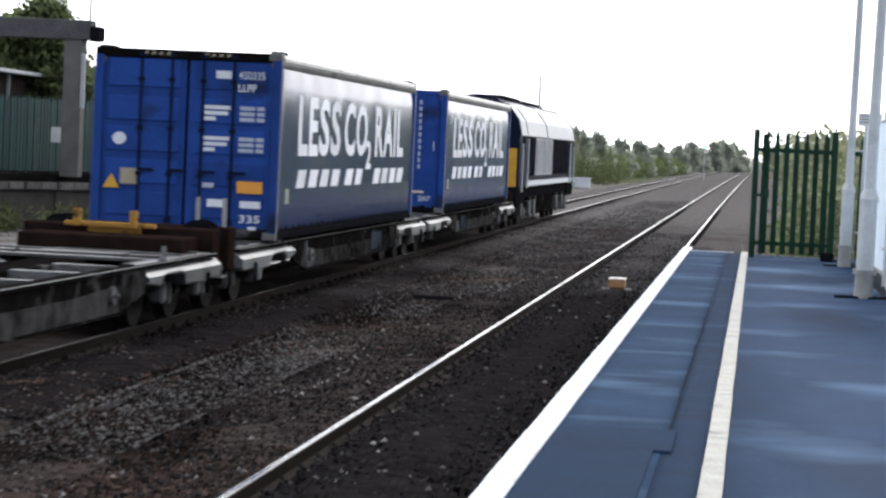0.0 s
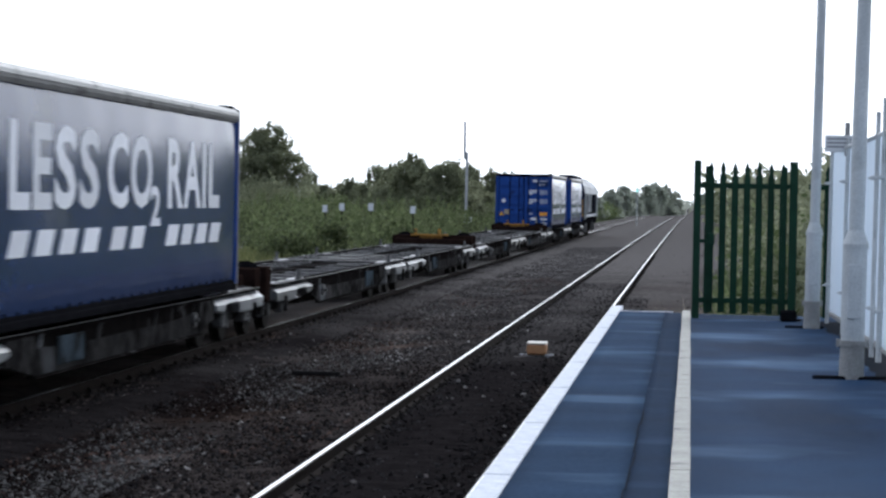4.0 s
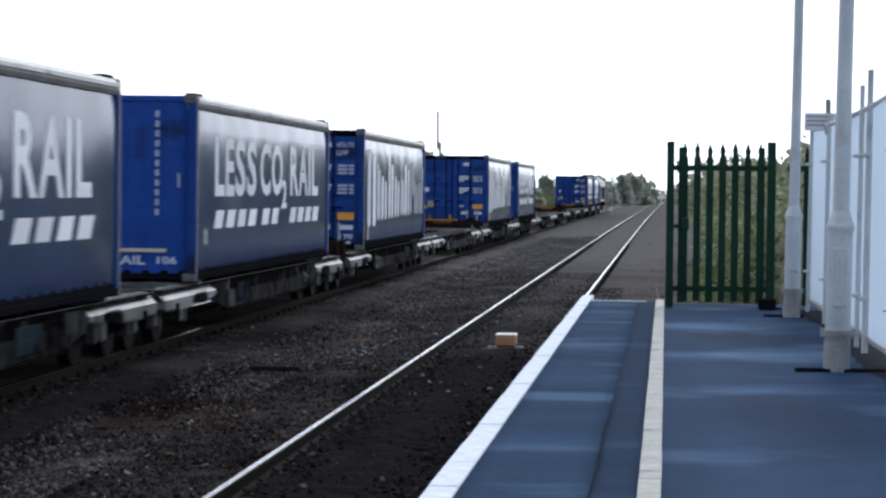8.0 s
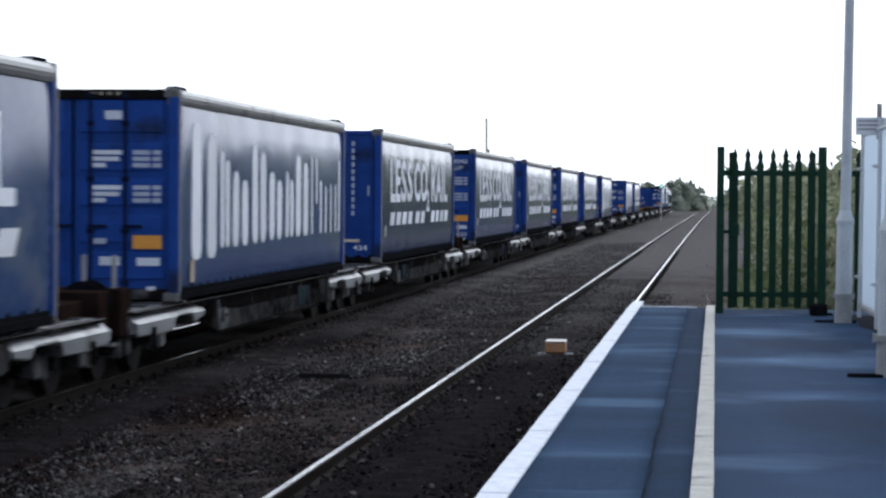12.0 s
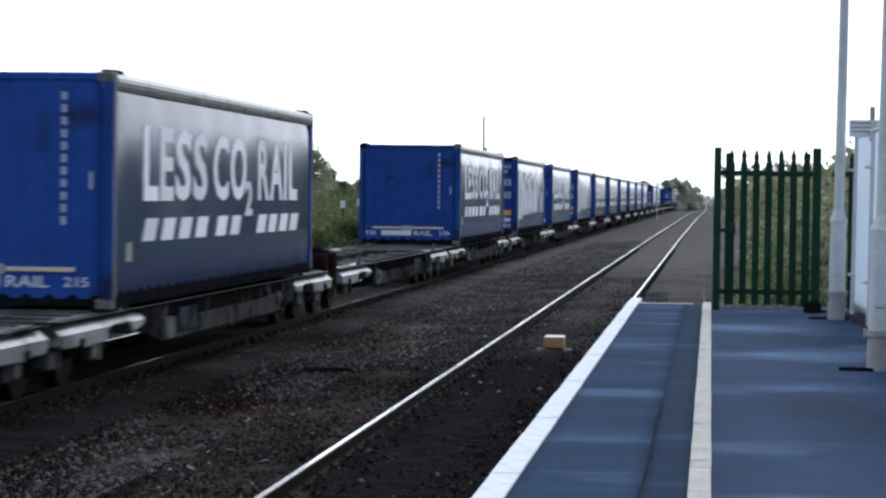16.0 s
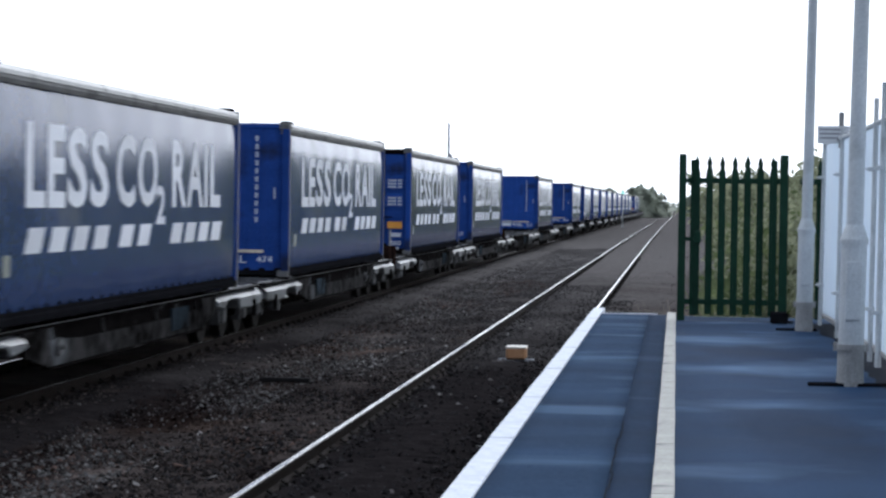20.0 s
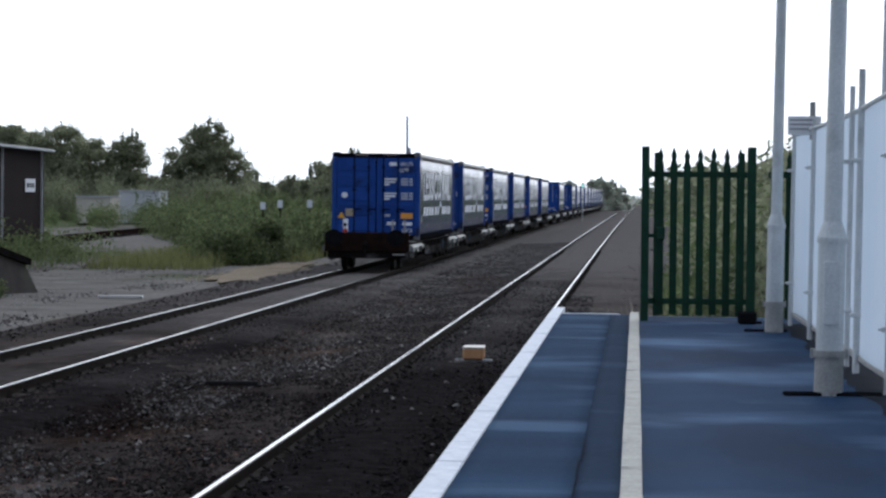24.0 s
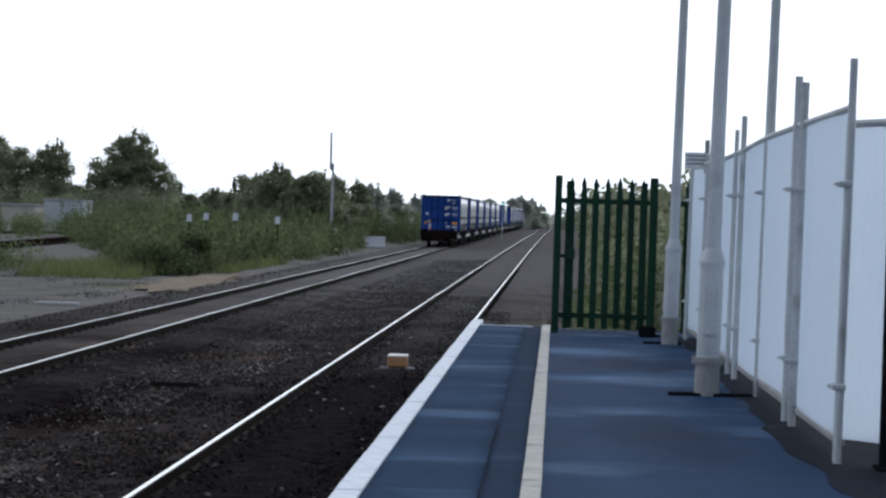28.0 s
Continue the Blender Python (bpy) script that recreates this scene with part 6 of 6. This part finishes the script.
tree(-21.3, 63, 6.6, spread(random.Random(3), 26, 2.3, 4.2, 2.2, 0.9), 0.13, LEAF, 91, "leafy green tree behind the dock fence")
# weeds along the foot of the dock
rt = random.Random(61)
cl = []
for i in range(46):
    p = DOCK @ Vector((0.2 + 1.6 * rt.random() ** 2, rt.uniform(-22, 0.5), 0))
    h = rt.uniform(0.25, 0.85)
    cl.append((p.x, p.y, GROUND_Z + h * 0.5, rt.uniform(0.25, 0.6), 0.5, h * 0.55, 260))
me = leaf_cloud(cl, 0.05, 62)
me.materials.append(SCRUB)
tagged(new("weeds", me), "green weeds along the foot of the dock wall", "weeds", kind="stuff")
# shed
SHED = mat("dark_brown_cladding", (0.018, 0.0135, 0.0135), (0.038, 0.031, 0.030), 0.85, 0.6, 25, 0.1, stretch=(1, 1, 0.2), spec=0.02)
sh = tagged(empty("shed", pose(-23.4, 97.3, GROUND_Z, 0, 0, 3.6)), "long low shed with dark brown ribbed cladding", "shed")
bm = boxes((-14, 0, -52, 0, 0, 4.1))
part("wall", bm, SHED, sh)
rib = mesh_of(boxes((0.0, 0.012, -0.06, 0.06, 0.0, 4.08)), "cladding_rib", SHED)
for i in range(130):
    part("cladding_rib", rib, None, sh, at=(0, -0.2 - i * 0.4, 0))
bm = bmesh.new()
prism(bm, [(-14.3, 4.1), (0.35, 4.1), (0.35, 4.2), (-7, 4.55), (-14.3, 4.2)], 1, -52.2, 0.2)
part("roof", bm, mat("grey_roof_sheet", (0.12, 0.12, 0.12), (0.22, 0.22, 0.22), 0.6, 1, 20, 0.1), sh, "grey sheet roof")
part("gutter", boxes((0.3, 0.42, -52, 0.1, 4.08, 4.18), bevel=0.02), GREY_PANEL, sh, "pale gutter along the eaves")
for y in (-1.0, -9, -15, -21, -29, -38):
    part("downpipe", boxes((0.04, 0.12, y, y + 0.08, 0.3, 4.1)), GREY_PANEL, sh)
sg = part("sign", boxes((0.04, 0.07, -4.3, -2.3, 2.5, 3.0)), LETTER, sh, "white sign with dark blocks")
for i in range(3):
    part("sign_mark", boxes((0.068, 0.075, -4.05 + i * 0.55, -3.7 + i * 0.55, 2.66, 2.84)), BLACK, sg)
bm = bmesh.new()
rod(bm, (-1.5, -33, 4.2), (-1.5, -33, 5.2), 0.06, seg=8)
part("flue", bm, WAGON, sh)

# huts, siding, mast and lineside furniture
for x, y, w, h, lb in ((-41.1, 187.5, 2.7, 2.25, "cream-walled portable cabin in the yard"), (-38.4, 191.5, 3.2, 2.7, "pale grey portable cabin, taller, beside another")):
    hut = tagged(empty("portable_cabin", pose(x, y, GROUND_Z, 0, 0, -6)), lb, "cabin")
    part("body", boxes((-w / 2, w / 2, -1.2, 1.2, 0.15, h - 0.1), bevel=0.03), mat("cream_cabin_wall", (0.36, 0.33, 0.28), (0.50, 0.46, 0.39), 0.7, 1.2, 20, 0.1) if "cream" in lb else mat("grey_cabin_wall", (0.36, 0.375, 0.385), (0.49, 0.505, 0.515), 0.7, 1.2, 20, 0.1), hut)
    part("roof", boxes((-w / 2 - 0.08, w / 2 + 0.08, -1.3, 1.3, h - 0.1, h), bevel=0.02), GREY_PANEL, hut)
    part("skid", boxes((-w / 2, w / 2, -1.1, 1.1, 0.0, 0.16)), WAGON, hut)
sd = tagged(empty("siding_track", pose(-30.0, 136, 0, 0, 0, 3.3)), "disused rusty siding track in the yard", "railway track", kind="structure")
for dx in (-0.75, 0.75):
    part("rail", boxes((dx - 0.035, dx + 0.035, -30, 34, GROUND_Z, GROUND_Z + 0.24)), RUST, sd)
slm = mesh_of(boxes((-1.25, 1.25, -0.13, 0.13, GROUND_Z - 0.05, GROUND_Z + 0.09)), "sleeper", SLEEPER)
for i in range(63):
    part("sleeper", slm, None, sd, at=(0, -29 + i, 0))
mast = tagged(empty("radio_mast", (-15.6, 170, GROUND_Z)), "thin grey radio mast beside the line", "mast")
bm = bmesh.new()
rod(bm, (0, 0, 0), (0, 0, 5.8), 0.10, 0.085, 8)
part("pole", bm, GREY_PANEL, mast)
bm = bmesh.new()
rod(bm, (-0.16, 0, 5.4), (-0.18, 0, 7.95), 0.085, 0.075, 8)
part("aerial", bm, GREY_PANEL, mast)
part("bracket", boxes((-0.2, 0.06, -0.04, 0.04, 5.3, 5.6)), GALV, mast)
part("box", boxes((0.1, 0.4, -0.15, 0.15, 0.6, 1.3), bevel=0.02), GALV, mast)
for x, y, z in ((-14.5, 110, 0.72), (-16.4, 114, 0.68), (-17.5, 116, 0.58), (-12.8, 112, 0.62)):
    mk = tagged(empty("marker_post", (x, y, GROUND_Z)), "short white marker board on a post in the scrub", "marker post", group="marker posts in the scrub")
    part("post", boxes((-0.03, 0.03, -0.03, 0.03, 0.0, z - GROUND_Z + 0.1)), WAGON, mk)
    part("board", boxes((-0.12, 0.12, -0.045, -0.03, z - GROUND_Z - 0.06, z - GROUND_Z + 0.28), bevel=0.006), LETTER, mk)
wc = tagged(empty("location_case", (-12.4, 168, GROUND_Z)), "white trackside equipment case on a concrete base", "equipment case")
part("body", boxes((-0.7, 0.7, -0.3, 0.3, 0.1, 0.75), bevel=0.03), LETTER, wc)
part("base", boxes((-0.8, 0.8, -0.4, 0.4, 0.0, 0.12)), GALV_DARK, wc)
part("lid", boxes((-0.74, 0.74, -0.34, 0.34, 0.74, 0.8), bevel=0.02), LETTER, wc)
tagged(part("plank", boxes((-12.6, -11.55, 58.2, 58.4, GROUND_Z + 0.03, GROUND_Z + 0.1), bevel=0.01), mat("bleached_wood", (0.35, 0.34, 0.32), (0.55, 0.54, 0.51), 0.8, 8, 60, 0.2)), "pale plank lying on the gravel", "plank")
tagged(part("plank", boxes((-5.35, -4.7, 31.5, 31.62, -1.15, -1.09), bevel=0.01), SLEEPER), "short dark timber lying in the ballast", "plank")
sig = tagged(empty("signal_post", (-5.7, 262, GROUND_Z)), "slim colour-light signal showing green beside the line", "railway signal")
bm = bmesh.new()
rod(bm, (0, 0, 0), (0, 0, 3.6), 0.045, seg=8)
part("post", bm, GALV, sig)
part("head", boxes((-0.17, 0.17, -0.1, 0.1, 3.5, 4.05), bevel=0.03), GREY_PANEL, sig)
bm = bmesh.new()
rod(bm, (0, -0.12, 3.75), (0, -0.2, 3.75), 0.14, seg=14)
part("lens", bm, mat("green_signal_lens", (0.05, 0.6, 0.4), (0.05, 0.7, 0.5), 0.3, 5, 5, 0, emit=((0.6, 1.0, 0.85), 0.9)), sig, "lit green lens")


motions()
